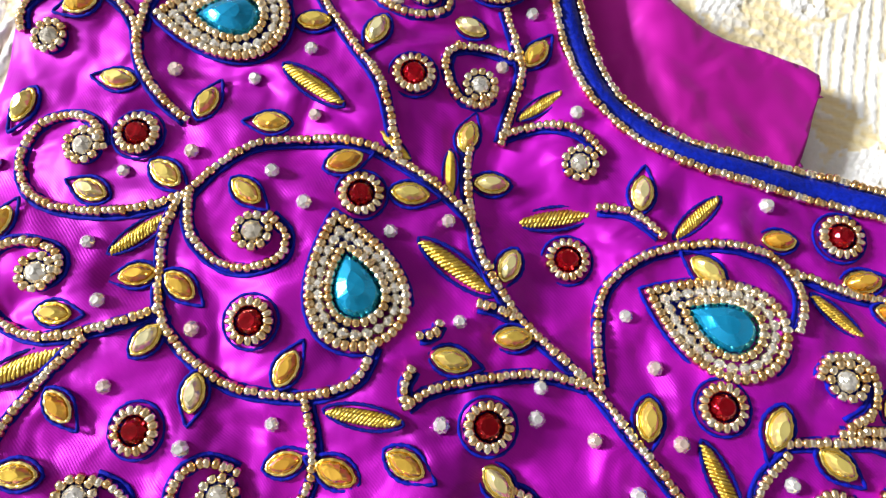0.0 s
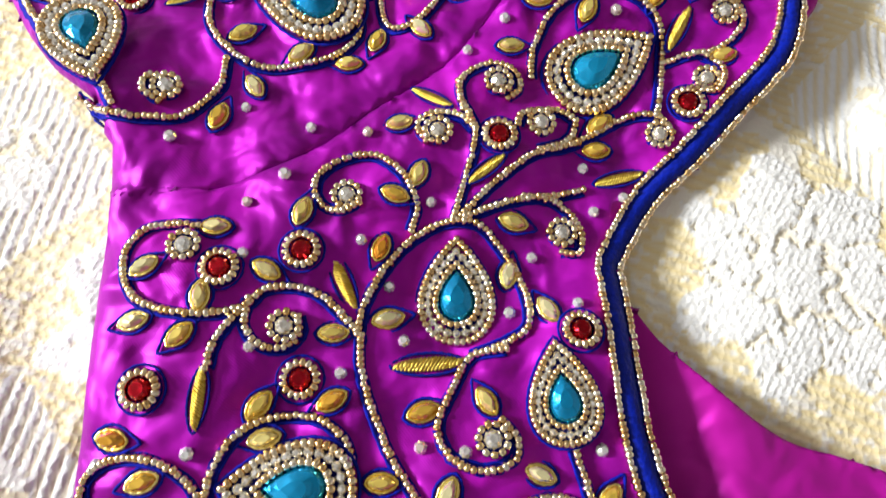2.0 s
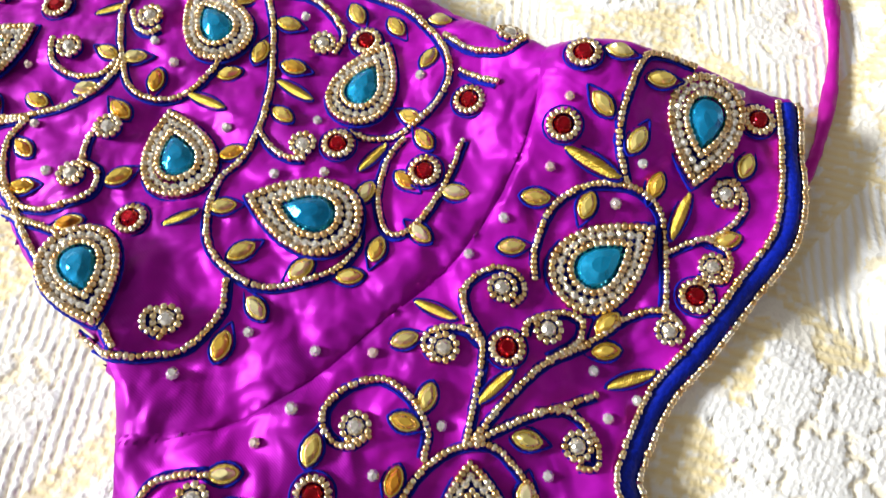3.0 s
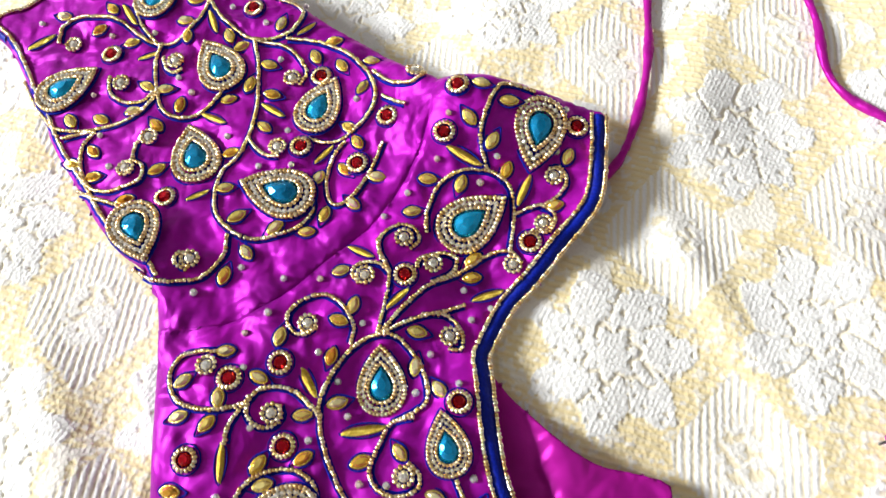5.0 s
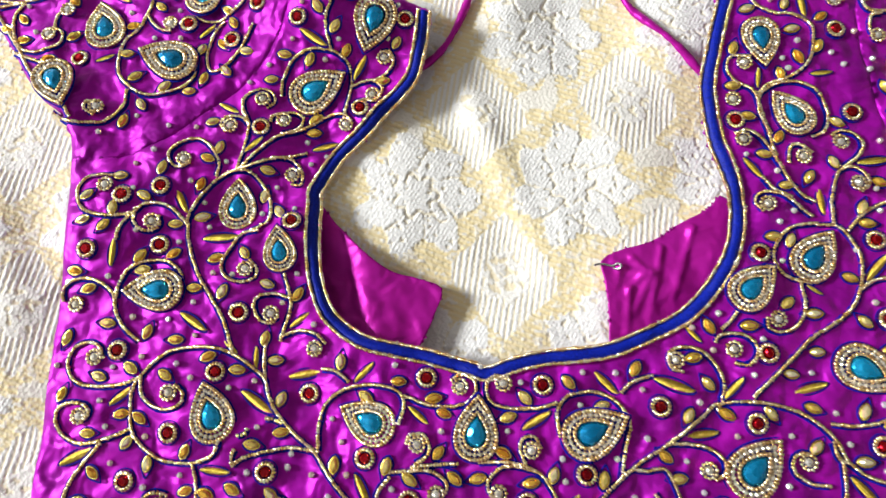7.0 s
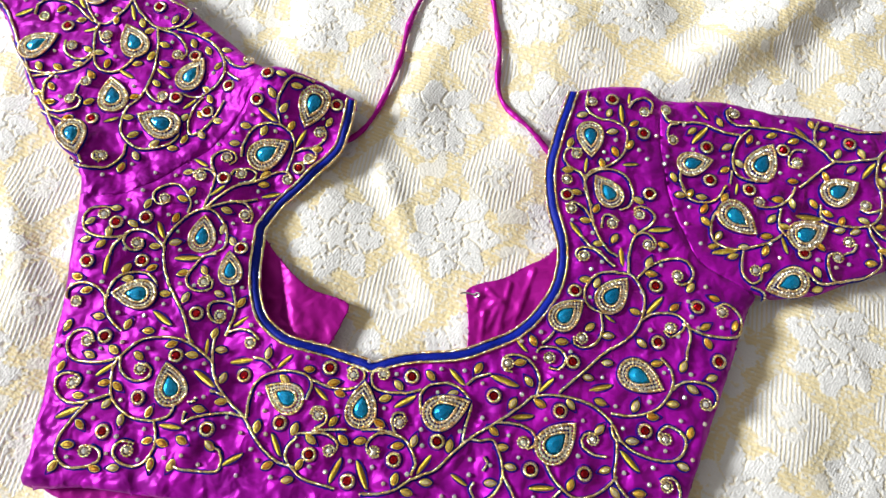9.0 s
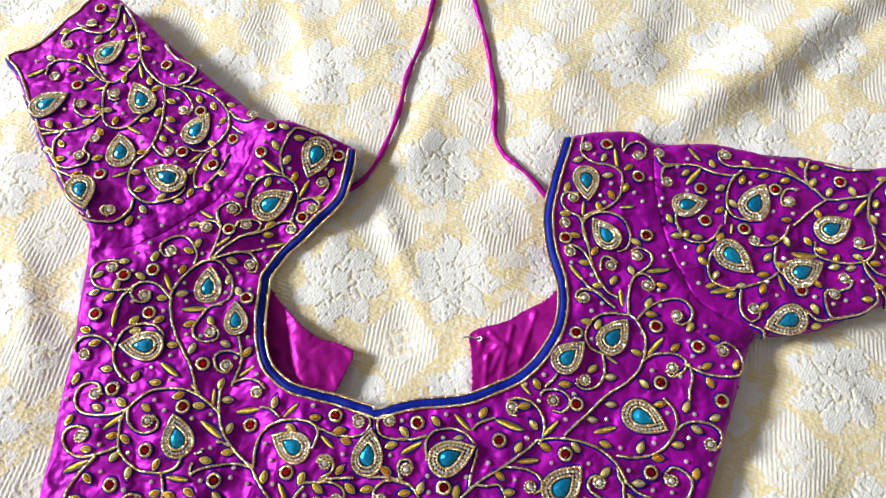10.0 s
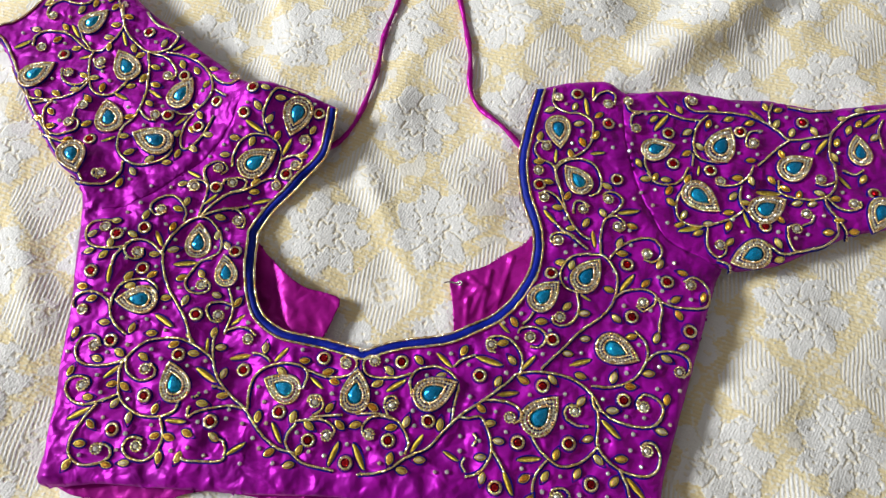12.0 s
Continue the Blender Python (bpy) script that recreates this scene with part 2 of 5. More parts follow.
# ---- outlines of the garment (millimetres) ----
SIDE_L = [(-210, -87), (-210.9, -65), (-210.5, -26.9), (-211.4, 0.3), (-210.6, 29.3), (-211.3, 58.8), (-213, 86.3), (-214.1, 102.2)]
SEAM_L = [(-186.8, 104), (-165.2, 114.7), (-147.8, 129.1), (-127.7, 145.4), (-113.5, 163.9), (-104.3, 182.7), (-98.1, 204.8)]
SHOULDER_L = [(-81.1, 206.8), (-66.8, 202.7), (-51.1, 198.7), (-36.5, 192.9)]
NECK = [(-28.3, 186.3), (-29.6, 173.3), (-32.2, 157.5), (-35.1, 148.2), (-40.4, 140.7), (-49.1, 131.8), (-62.2, 117.5), (-72.8, 107.3), (-80, 96.1),
        (-82.4, 91.6), (-84, 88.2), (-83.6, 84.5), (-83.2, 79), (-82.8, 69.4), (-82, 57.3), (-80.5, 45.9), (-77.3, 34.6), (-73.2, 26.8), (-66, 19.9), (-56.2, 14.3), (-42.7, 11.1),
        (-29.4, 8.6), (-16.1, 5), (-5.5, 2.2), (0.5, 0.3), (10.2, 3.7), (23.4, 7), (36.4, 8.5), (49.5, 9.9), (60, 12.3), (76, 19.1), (89.4, 25.7),
        (100.5, 35.6), (107.7, 45), (114.1, 56), (117.4, 67.2), (118.6, 78.6), (117.5, 90.2), (114.8, 99), (111.7, 110.8), (109.8, 122.9),
        (109.3, 135), (110.4, 147.2), (113.3, 159.5), (116.5, 172.1), (120.6, 185.3), (126, 203)]
SHOULDER_R = [(148, 209.9), (170, 212), (185, 210), (195, 201)]
SEAM_R = [(191, 181.8), (191.2, 156.2), (195.1, 128.9), (203, 102), (213, 80), (232, 67), (249, 58)]
SIDE_R = [(248, 51), (242, 36), (237, 24), (231, 8), (222, -16), (213, -39), (203, -65), (195, -86), (190, -102)]
HEM = [(168, -103), (95, -100), (23, -98), (-14, -94), (-51, -93), (-81, -92), (-107, -90), (-140, -88), (-169.6, -86)]
SLEEVE_R_TOP = [(213, 202), (240, 203), (261, 199), (278, 195), (304, 194), (321, 190), (342, 186), (364, 187), (393, 190), (418, 191)]
SLEEVE_R_LOW = [(411, 137), (405, 94), (374, 87), (350, 83), (332, 76), (311, 68), (294, 61), (277, 58), (261, 56)]
SLEEVE_L_LOW = [(-214.1, 102.2), (-215.9, 121.8), (-220.2, 128.5), (-230.3, 135.8), (-245.1, 151.3), (-259, 170), (-271, 187), (-281, 206), (-290, 220), (-300, 239), (-308, 251), (-316, 259)]
SLEEVE_L_TOP = [(-314, 267), (-299, 276), (-287, 287), (-278, 302), (-268, 314), (-260, 325), (-250, 327), (-238, 325), (-227, 315), (-210, 302), (-190, 283),
                (-163, 261), (-145, 246), (-129, 233.9), (-116.8, 224), (-104.6, 213.9)]
BODY = SIDE_L + SEAM_L + SHOULDER_L + NECK + SHOULDER_R + SEAM_R + SIDE_R + HEM
SLEEVE_L = SLEEVE_L_LOW + SLEEVE_L_TOP + SEAM_L[::-1]
SLEEVE_R = SHOULDER_R[-1:] + SLEEVE_R_TOP + SLEEVE_R_LOW + SEAM_R[::-1]
# the whole garment's free edge, without the two seams
GARMENT = SIDE_L + SLEEVE_L_LOW[1:] + SLEEVE_L_TOP + [(-98.1, 206.8)] + SHOULDER_L + NECK + SHOULDER_R + SLEEVE_R_TOP + SLEEVE_R_LOW + SIDE_R + HEM


def smooth_line(points, step, closed=False):
    """A Catmull-Rom line through points (metres), resampled at even steps."""
    p = np.array(points, float)
    if closed:
        p = np.vstack([p[-1], p, p[0], p[1]])
    else:
        p = np.vstack([2 * p[0] - p[1], p, 2 * p[-1] - p[-2]])
    out = []
    for a, b, c, d in zip(p, p[1:], p[2:], p[3:]):
        for t in np.linspace(0, 1, 14, endpoint=False):
            out.append(0.5 * (2 * b + (c - a) * t + (2 * a - 5 * b + 4 * c - d) * t * t + (3 * b - a - 3 * c + d) * t ** 3))
    out.append(p[-2])
    out = np.array(out)
    run = np.r_[0, np.cumsum(np.linalg.norm(np.diff(out, axis=0), axis=1))]
    count = max(int(round(run[-1] / step)), 2)
    at = np.linspace(0, run[-1], count + 1)
    return np.stack([np.interp(at, run, out[:, k]) for k in range(out.shape[1])], 1)


def metres(points):
    return [(x / 1000, y / 1000) for x, y in points]


def inside(x, y, poly):
    hit = np.zeros(x.shape, bool)
    for (x0, y0), (x1, y1) in zip(poly, np.roll(poly, -1, 0)):
        if y0 != y1:
            hit ^= ((y0 > y) != (y1 > y)) & (x < (x1 - x0) * (y - y0) / (y1 - y0) + x0)
    return hit


def nearest_on(x, y, poly):
    best = np.full(x.shape, 1e9)
    px, py = x.copy(), y.copy()
    for a, b in zip(poly, np.roll(poly, -1, 0)):
        e = b - a
        t = np.clip(((x - a[0]) * e[0] + (y - a[1]) * e[1]) / max(e @ e, 1e-12), 0, 1)
        qx, qy = a[0] + t * e[0], a[1] + t * e[1]
        d = np.hypot(x - qx, y - qy)
        near = d < best
        best, px, py = np.where(near, d, best), np.where(near, qx, px), np.where(near, qy, py)
    return best, px, py


EDGE = smooth_line(metres(GARMENT), 0.006, True)[:-1]
FREE_EDGES = [(smooth_line(metres(NECK), 0.003), 0.003), (smooth_line(metres(HEM), 0.004), 0.003), (smooth_line(metres(SLEEVE_L_LOW[1:]), 0.004), 0.006),
              (smooth_line(metres([(-99, 208)] + SHOULDER_L), 0.003), 0.006)]
SEAMS = [smooth_line(metres(SEAM_L), 0.002), smooth_line(metres(SEAM_R), 0.002),
         smooth_line([(-0.118, -0.088), (-0.118, -0.062), (-0.117, -0.045)], 0.002), smooth_line([(-0.118, -0.071), (-0.05, -0.074), (0.01, -0.078)], 0.002)]


def exact_surface(x, y):
    """The garment's upper side: it swells between its free edges, dips at the armhole seams and comes down to the bed at the rim."""
    d, _, _ = nearest_on(x, y, EDGE)
    d = np.where(inside(x, y, EDGE), d, 0.0)
    k = np.sqrt(np.clip(1 - (1 - np.clip(d / 0.008, 0, 1)) ** 2, 0, 1))
    z = cloth_height(x, y) + pucker(x, y)
    for s in SEAMS:
        ds = np.full(x.shape, 1.0)
        for sx, sy in s:
            ds = np.minimum(ds, np.hypot(x - sx, y - sy))
        z = z - 0.0008 * np.exp(-(ds / 0.0011) ** 2) + 0.0006 * np.exp(-((ds - 0.006) / 0.005) ** 2)
    # folded edges come down to the bed, the bound neckline only turns over
    low = np.minimum(BED_Z + 0.004, z)
    for line, turn in FREE_EDGES:
        dn = np.full(x.shape, 1.0)
        for sx, sy in line:
            dn = np.minimum(dn, np.hypot(x - sx, y - sy))
        low = np.where(dn < d + 0.003, z - turn, low)
    return low + (z - low) * k


CELL = 0.0015
GRID_X, GRID_Y = np.arange(-0.33, 0.44, CELL), np.arange(-0.12, 0.34, CELL)
GRID_Z = exact_surface(*np.meshgrid(GRID_X, GRID_Y))


def surface(x, y):
    """The same, read off a grid."""
    x, y = np.atleast_1d(np.asarray(x, float)), np.atleast_1d(np.asarray(y, float))
    u = np.clip((x - GRID_X[0]) / CELL, 0, len(GRID_X) - 1.001)
    v = np.clip((y - GRID_Y[0]) / CELL, 0, len(GRID_Y) - 1.001)
    i, j = u.astype(int), v.astype(int)
    u, v = u - i, v - j
    return (GRID_Z[j, i] * (1 - u) + GRID_Z[j, i + 1] * u) * (1 - v) + (GRID_Z[j + 1, i] * (1 - u) + GRID_Z[j + 1, i + 1] * u) * v


def link_mesh(name, verts, faces, mat, parent=None, label="", smooth=True):
    me = bpy.data.meshes.new(name)
    me.from_pydata([tuple(v) for v in verts], [], faces)
    me.materials.append(mat)
    me.polygons.foreach_set("use_smooth", [smooth] * len(me.polygons))
    me.update()
    ob = new(name, me)
    ob.parent = parent
    if label:
        ob["label"] = label
    return ob


def sheet(name, outline, step, height, mat, parent, label="", drop=0.0):
    """A cloth panel: a fine grid cut to the outline, its rim turned down by drop."""
    poly = smooth_line(metres(outline), 0.004, True)[:-1]
    x0, y0 = poly.min(0) - step
    x1, y1 = poly.max(0) + step
    gx, gy = np.meshgrid(np.arange(x0, x1 + step, step), np.arange(y0, y1 + step, step))
    gx, gy = gx + step * 0.5 * (np.arange(gx.shape[0]) % 2)[:, None], gy
    ins = inside(gx, gy, poly)
    d, qx, qy = nearest_on(gx, gy, poly)
    snap = (~ins & (d < step * 0.95)) | (ins & (d < step * 0.3))
    keep = ins | snap
    vx, vy = np.where(snap, qx, gx), np.where(snap, qy, gy)
    idx = -np.ones(gx.shape, int)
    idx[keep] = np.arange(keep.sum())
    vz = height(vx[keep], vy[keep])
    verts = list(np.stack([vx[keep], vy[keep], vz], 1))
    rim = snap[keep]
    faces = []
    for r in range(gx.shape[0] - 1):
        for c in range(gx.shape[1] - 1):
            a, b, e, f = idx[r, c], idx[r, c + 1], idx[r + 1, c], idx[r + 1, c + 1]
            pairs = ((a, b, e), (b, f, e)) if r % 2 == 0 else ((a, f, e), (a, b, f))
            for tri in pairs:
                if min(tri) >= 0:
                    faces.append(tri)
    mid = np.array(verts)[np.array(faces)].mean(1)
    good = inside(mid[:, 0], mid[:, 1], poly)
    faces = [f for f, g in zip(faces, good) if g or not (rim[f[0]] and rim[f[1]] and rim[f[2]])]
    ob = link_mesh(name, verts, faces, mat, parent, label)
    thick = ob.modifiers.new("thickness", "SOLIDIFY")
    thick.thickness, thick.offset = 0.0012, -1
    return ob


# ---- beads ----
SIDES = 7


def bead_mesh(centres, along, ups, radius, length):
    """Barrel beads, one island each, threaded along a line."""
    c, t, u = np.asarray(centres), np.asarray(along), np.asarray(ups)
    t = t / np.linalg.norm(t, axis=1, keepdims=True)
    s = np.cross(t, u)
    s = s / np.linalg.norm(s, axis=1, keepdims=True)
    u = np.cross(s, t)
    rng = np.random.default_rng(len(c))
    size = (1 + 0.10 * rng.standard_normal(len(c)).clip(-1.5, 1.5))[:, None]
    verts, faces = [], []
    ang = np.arange(SIDES) * 2 * np.pi / SIDES
    rings = [(-0.5, 0.70), (-0.26, 0.98), (0.26, 0.98), (0.5, 0.70)]
    blocks = []
    for off, r in rings:
        for a in ang:
            blocks.append(c + t * off * length + (s * np.cos(a) + u * np.sin(a)) * radius * r * size)
    v = np.stack(blocks, 1).reshape(-1, 3)
    per = len(rings) * SIDES
    base = []
    for k in range(len(rings) - 1):
        for a in range(SIDES):
            b = (a + 1) % SIDES
            base.append((k * SIDES + a, k * SIDES + b, (k + 1) * SIDES + b, (k + 1) * SIDES + a))
    caps = [tuple(range(SIDES))[::-1], tuple(range(3 * SIDES, 4 * SIDES))]
    for i in range(len(c)):
        o = i * per
        faces += [tuple(o + q for q in f) for f in base] + [tuple(o + q for q in f) for f in caps]
    return v, faces


UP = np.array((0.0, 0.0, 1.0))
BEAD_R, BEAD_L = 0.00106, 0.00138


def tangents(line):
    return np.gradient(line, axis=0)


def bead_row(name, line, parent, label="", radius=BEAD_R, lift=None):
    z = surface(line[:, 0], line[:, 1]) + (radius * 0.85 if lift is None else lift)
    rng = np.random.default_rng(int(abs(line[0, 0]) * 1e5) + len(line))
    xy = line + rng.normal(0, 0.00010, line.shape)
    c = np.column_stack([xy, z])
    t = np.column_stack([tangents(line), np.gradient(z)]) + rng.normal(0, 0.00009, c.shape)
    v, f = bead_mesh(c, t, np.tile(UP, (len(c), 1)), radius, BEAD_L)
    return link_mesh(name, v, f, GOLD_BEAD, parent, label)


def ribbon(name, line, width, lift, mat, parent, label="", shift=0.0, crown=0.0003, ragged=0.0):
    t = tangents(line)
    t = t / np.linalg.norm(t, axis=1, keepdims=True)
    nrm = np.stack([-t[:, 1], t[:, 0]], 1)
    rng = np.random.default_rng(len(line))
    rows = []
    for k in (-1, -0.5, 0, 0.5, 1):
        side = line + nrm * (k * width / 2 + shift)[..., None] if np.ndim(k * width) else line + nrm * (k * width / 2 + shift)
        if abs(k) == 1:
            side = side + nrm * rng.normal(0, 1, (len(line), 1)) * ragged
        z = surface(side[:, 0], side[:, 1]) + lift * (1 if abs(k) < 1 else -0.5) + crown * (1 - k * k)
        rows.append(np.column_stack([side, z]))
    v = np.stack(rows, 1).reshape(-1, 3)
    f = [(i * 5 + j, (i + 1) * 5 + j, (i + 1) * 5 + j + 1, i * 5 + j + 1) for i in range(len(line) - 1) for j in range(4)]
    return link_mesh(name, v, f, mat, parent, label)


# ---- bedspread ----
def weave_pattern(x, y):
    """White figured weave (0 to 1) and its relief: striped lozenges and blossoms on one lattice."""
    a, b = np.array((0.082, 0.0065)), np.array((0.014, -0.089))
    inv = np.linalg.inv(np.stack([a, b], 1))
    wob = 0.0016 * vnoise(x, y, 0.02, 21), 0.0016 * vnoise(x, y, 0.02, 22)

    def local(ox, oy):
        u = inv[0, 0] * (x - ox) + inv[0, 1] * (y - oy)
        v = inv[1, 0] * (x - ox) + inv[1, 1] * (y - oy)
        fu, fv = u - np.round(u), v - np.round(v)
        return a[0] * fu + b[0] * fv + wob[0], a[1] * fu + b[1] * fv + wob[1]

    px, py = local(-0.004, 0.136)
    r = np.hypot(px, py)
    fleck = vnoise(x, y, 0.0021, 23) + 0.5
    speck = cross_noise(x + 0.5 * y, y, 0.0027, 26) + 0.5
    soft = 0.10 * (fleck - 0.5)
    lozenge = (np.abs(px) / 0.031 + np.abs(py + 0.1 * px) / 0.033 + soft < 1) & (np.abs(px) < 0.0265)
    rib = 0.5 + 0.5 * np.cos((px - 0.15 * py) * 2 * np.pi / 0.0030)
    heart = np.hypot(px, py * 0.85) < 0.0112 + 0.004 * (speck - 0.5)
    knit = 0.5 + 0.5 * np.cos((x + 0.3 * y) * 2 * np.pi / 0.0029) * np.cos((y - 0.3 * x) * 2 * np.pi / 0.0026)
    slant = 0.5 + 0.5 * np.cos((x * 0.35 + y) * 2 * np.pi / 0.0031)
    # ground: coarse slanting yellow stitches with stray white ones
    white = 0.06 + 0.45 * (fleck > 0.70) + 0.28 * slant
    relief = 0.0006 * slant + 0.0005 * fleck
    bx, by = local(0.046, 0.0955)
    rb, th = np.hypot(bx, by), np.arctan2(by, bx)
    petal = 0.0335 * (0.87 + 0.13 * np.cos(7 * th + 0.4)) + 0.005 * (speck - 0.5) + 0.006 * vnoise(x, y, 0.009, 24)
    bloom = rb < petal
    vein = (np.abs(np.sin(3.5 * th + 0.2 + 60 * rb)) < 0.10) & (rb > 0.009) | (np.abs(rb - 0.0105 - 0.002 * np.cos(7 * th)) < 0.0011)
    gap = (vein & (speck > 0.35)) | (speck > 0.80)
    cover = bloom & ~lozenge
    white = np.where(cover, np.where(gap, 0.55, 0.86 + 0.14 * knit), white)
    relief = np.where(cover, np.where(gap, 0.0001, 0.0004 + 0.0009 * knit), relief)
    stripe = lozenge & ~heart
    white = np.where(stripe, np.clip(0.35 + 1.0 * rib, 0, 1), white)
    relief = np.where(stripe, 0.0007 * np.sqrt(rib), relief)
    white = np.where(heart & lozenge, np.where(speck > 0.36, 0.85, 0.4), white)
    relief = np.where(heart & lozenge, np.where(speck > 0.36, 0.0005 + 0.0004 * knit, 0.0002), relief)
    sprig = ~bloom & ~lozenge & (vnoise(x, y, 0.012, 25) > 0.36)
    white = np.where(sprig, 0.75, white)
    relief = np.where(sprig, 0.0005 + 0.0004 * knit, relief)
    return np.clip(white, 0, 1), relief


def build_bedspread():
    def axis(lo, hi, fine, far, coarse):
        mid = np.arange(lo, hi, fine)
        return np.r_[np.arange(lo - far, lo, coarse), mid, np.arange(hi, hi + far, coarse)]

    xs, ys = axis(-0.36, 0.47, 0.0008, 0.8, 0.02), axis(-0.12, 0.40, 0.0008, 0.8, 0.02)
    gx, gy = np.meshgrid(xs, ys)
    white, relief = weave_pattern(gx, gy)
    z = bed_height(gx, gy) + 0.85 * relief
    verts = np.stack([gx, gy, z], -1).reshape(-1, 3)
    ny, nx = gx.shape
    i = np.arange(nx * ny).reshape(ny, nx)
    quads = np.stack([i[:-1, :-1], i[:-1, 1:], i[1:, 1:], i[1:, :-1]], -1).reshape(-1, 4)
    me = bpy.data.meshes.new("bedspread")
    me.vertices.add(len(verts))
    me.vertices.foreach_set("co", verts.ravel())
    me.loops.add(quads.size)
    me.loops.foreach_set("vertex_index", quads.ravel())
    me.polygons.add(len(quads))
    me.polygons.foreach_set("loop_start", np.arange(0, quads.size, 4))
    me.update(calc_edges=True)
    me.validate()
    me.polygons.foreach_set("use_smooth", [True] * len(me.polygons))
    layer = me.attributes.new("weave", "FLOAT", "POINT")
    layer.data.foreach_set("value", white.ravel().astype(float))
    me.materials.append(BEDSPREAD)
    return tagged(new("bedspread", me), "cream and white jacquard bedspread with woven flowers and striped lozenges", "bedspread", kind="structure")


build_bedspread()

# ---- the blouse ----
blouse = tagged(new("blouse"), "magenta satin blouse with beaded vine embroidery, spread on a bedspread", "blouse")
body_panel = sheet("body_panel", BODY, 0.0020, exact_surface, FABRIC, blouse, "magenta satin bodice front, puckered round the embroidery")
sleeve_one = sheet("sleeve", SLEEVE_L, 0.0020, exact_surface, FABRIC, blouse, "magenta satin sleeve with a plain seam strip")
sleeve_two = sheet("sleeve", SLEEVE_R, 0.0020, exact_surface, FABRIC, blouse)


def bed_lay(lift):
    return lambda x, y: bed_height(x, y) + lift + 0.0026 * cross_noise(x, y, 0.016, 31) + 0.0012 * vnoise(x * 0.5 + y, y * 0.4 - x, 0.008, 32)


BACK_HEM = [(-207, -80), (-150, -80), (-60, -85), (60, -90), (185, -95), (187, -103), (90, -101), (20, -99), (-40, -96), (-60, -97), (-74, -94), (-100, -91), (-118, -93), (-132, -97), (-170, -96), (-195, -92)]
sheet("back_panel", BACK_HEM, 0.0022, bed_lay(0.0025), LINING, blouse, "back hem showing below the front hem")


# neckline band: two bead rows with a blue thread band between
def offset_line(line, by):
    t = tangents(line)
    t = t / np.linalg.norm(t, axis=1, keepdims=True)
    return line + np.stack([t[:, 1], -t[:, 0]], 1) * by


def even(line, step):
    run = np.r_[0, np.cumsum(np.linalg.norm(np.diff(line, axis=0), axis=1))]
    at = np.linspace(0, run[-1], max(int(run[-1] / step), 2))
    return np.stack([np.interp(at, run, line[:, k]) for k in (0, 1)], 1)


neck_line = smooth_line(metres(NECK), 0.0012)
# added strip that closes the gap from the neckline down to the bed
face_top = offset_line(neck_line, 0.0006)
face_low = offset_line(neck_line, 0.0140)
face_v = np.stack([np.column_stack([face_top, surface(*face_top.T) - 0.0008]), np.column_stack([face_low, bed_height(*face_low.T) + 0.001])], 1).reshape(-1, 3)
# dark purple puts the shade below the neckline into the strip's colour
SHADED_LINING = thread("shaded_lining", (0.09, 0.002, 0.09), 0.85)
link_mesh("neck_gap_strip", face_v, [(2 * i, 2 * i + 1, 2 * i + 3, 2 * i + 2) for i in range(len(neck_line) - 1)], SHADED_LINING, blouse, "dark purple strip added to close the gap below the neckline")
collar = new("collar")
collar.parent = blouse
collar["label"] = "royal blue thread band between two gold bead rows"
ribbon("blue_band", offset_line(neck_line, 0.0035), 0.0056, 0.0005, BLUE_BAND, collar, crown=0.0006)
tagged(bead_row("bead_edging", even(offset_line(neck_line, 0.0003), 0.00138), collar), kind="stuff")
tagged(bead_row("bead_edging", even(offset_line(neck_line, 0.0066), 0.00138), collar), kind="stuff")
hem_line = smooth_line(metres(SLEEVE_L_LOW[-2:] + SLEEVE_L_TOP[:7]), 0.0012)
cuff = new("cuff")
cuff.parent = blouse
ribbon("blue_band", offset_line(hem_line, 0.0022), 0.003, 0.0006, BLUE_BAND, cuff, crown=0.0005)
tagged(bead_row("bead_edging", even(offset_line(hem_line, 0.0048), 0.00138), cuff), kind="stuff")
side_line = smooth_line(metres(SLEEVE_L_LOW[1:-1]), 0.0012)
cuff_side = new("sleeve_edge")
cuff_side.parent = blouse
ribbon("blue_thread", offset_line(side_line, 0.0035), 0.0026, 0.0004, BLUE_THREAD, cuff_side, ragged=0.0003)
tagged(bead_row("bead_edging", even(offset_line(side_line, 0.0050), 0.00138), cuff_side), kind="stuff")

TAB_ONE = [(-86, 82), (-75, 71), (-61, 57.5), (-47.5, 48), (-33, 44), (-21.5, 39.5), (-24, 29), (-31, 12), (-40, 4), (-60, 6), (-76, 17), (-86, 50)]
TAB_TWO = [(58, 53.2), (66, 58.2), (83.5, 63.5), (98.5, 72.7), (112.5, 80), (121, 88), (124, 76), (120, 48), (101, 24), (79, 12), (62, 7), (60.8, 26), (59.3, 43)]


CREASES = [((64, 53), (78, 46)), ((78, 46), (71, 39)), ((71, 39), (69, 17)), ((82, 47), (74, 29)), ((73, 55), (85, 43)), ((67, 49), (65, 41)), ((88, 60), (80, 24)), ((104, 70), (92, 34))]


def tab_lay(x, y):
    """Band gathered into small creases beside the hook."""
    z = bed_height(x, y) + 0.0048 + 0.0024 * cross_noise(x, y, 0.018, 33)
    for (x0, y0), (x1, y1) in CREASES:
        a, e = np.array((x0, y0)) / 1000, np.array((x1 - x0, y1 - y0)) / 1000
        t = np.clip(((x - a[0]) * e[0] + (y - a[1]) * e[1]) / (e @ e), 0, 1)
        z = z + 0.0016 * (1 - 0.6 * t) * np.exp(-(np.hypot(x - a[0] - t * e[0], y - a[1] - t * e[1]) / 0.0020) ** 2)
    return z


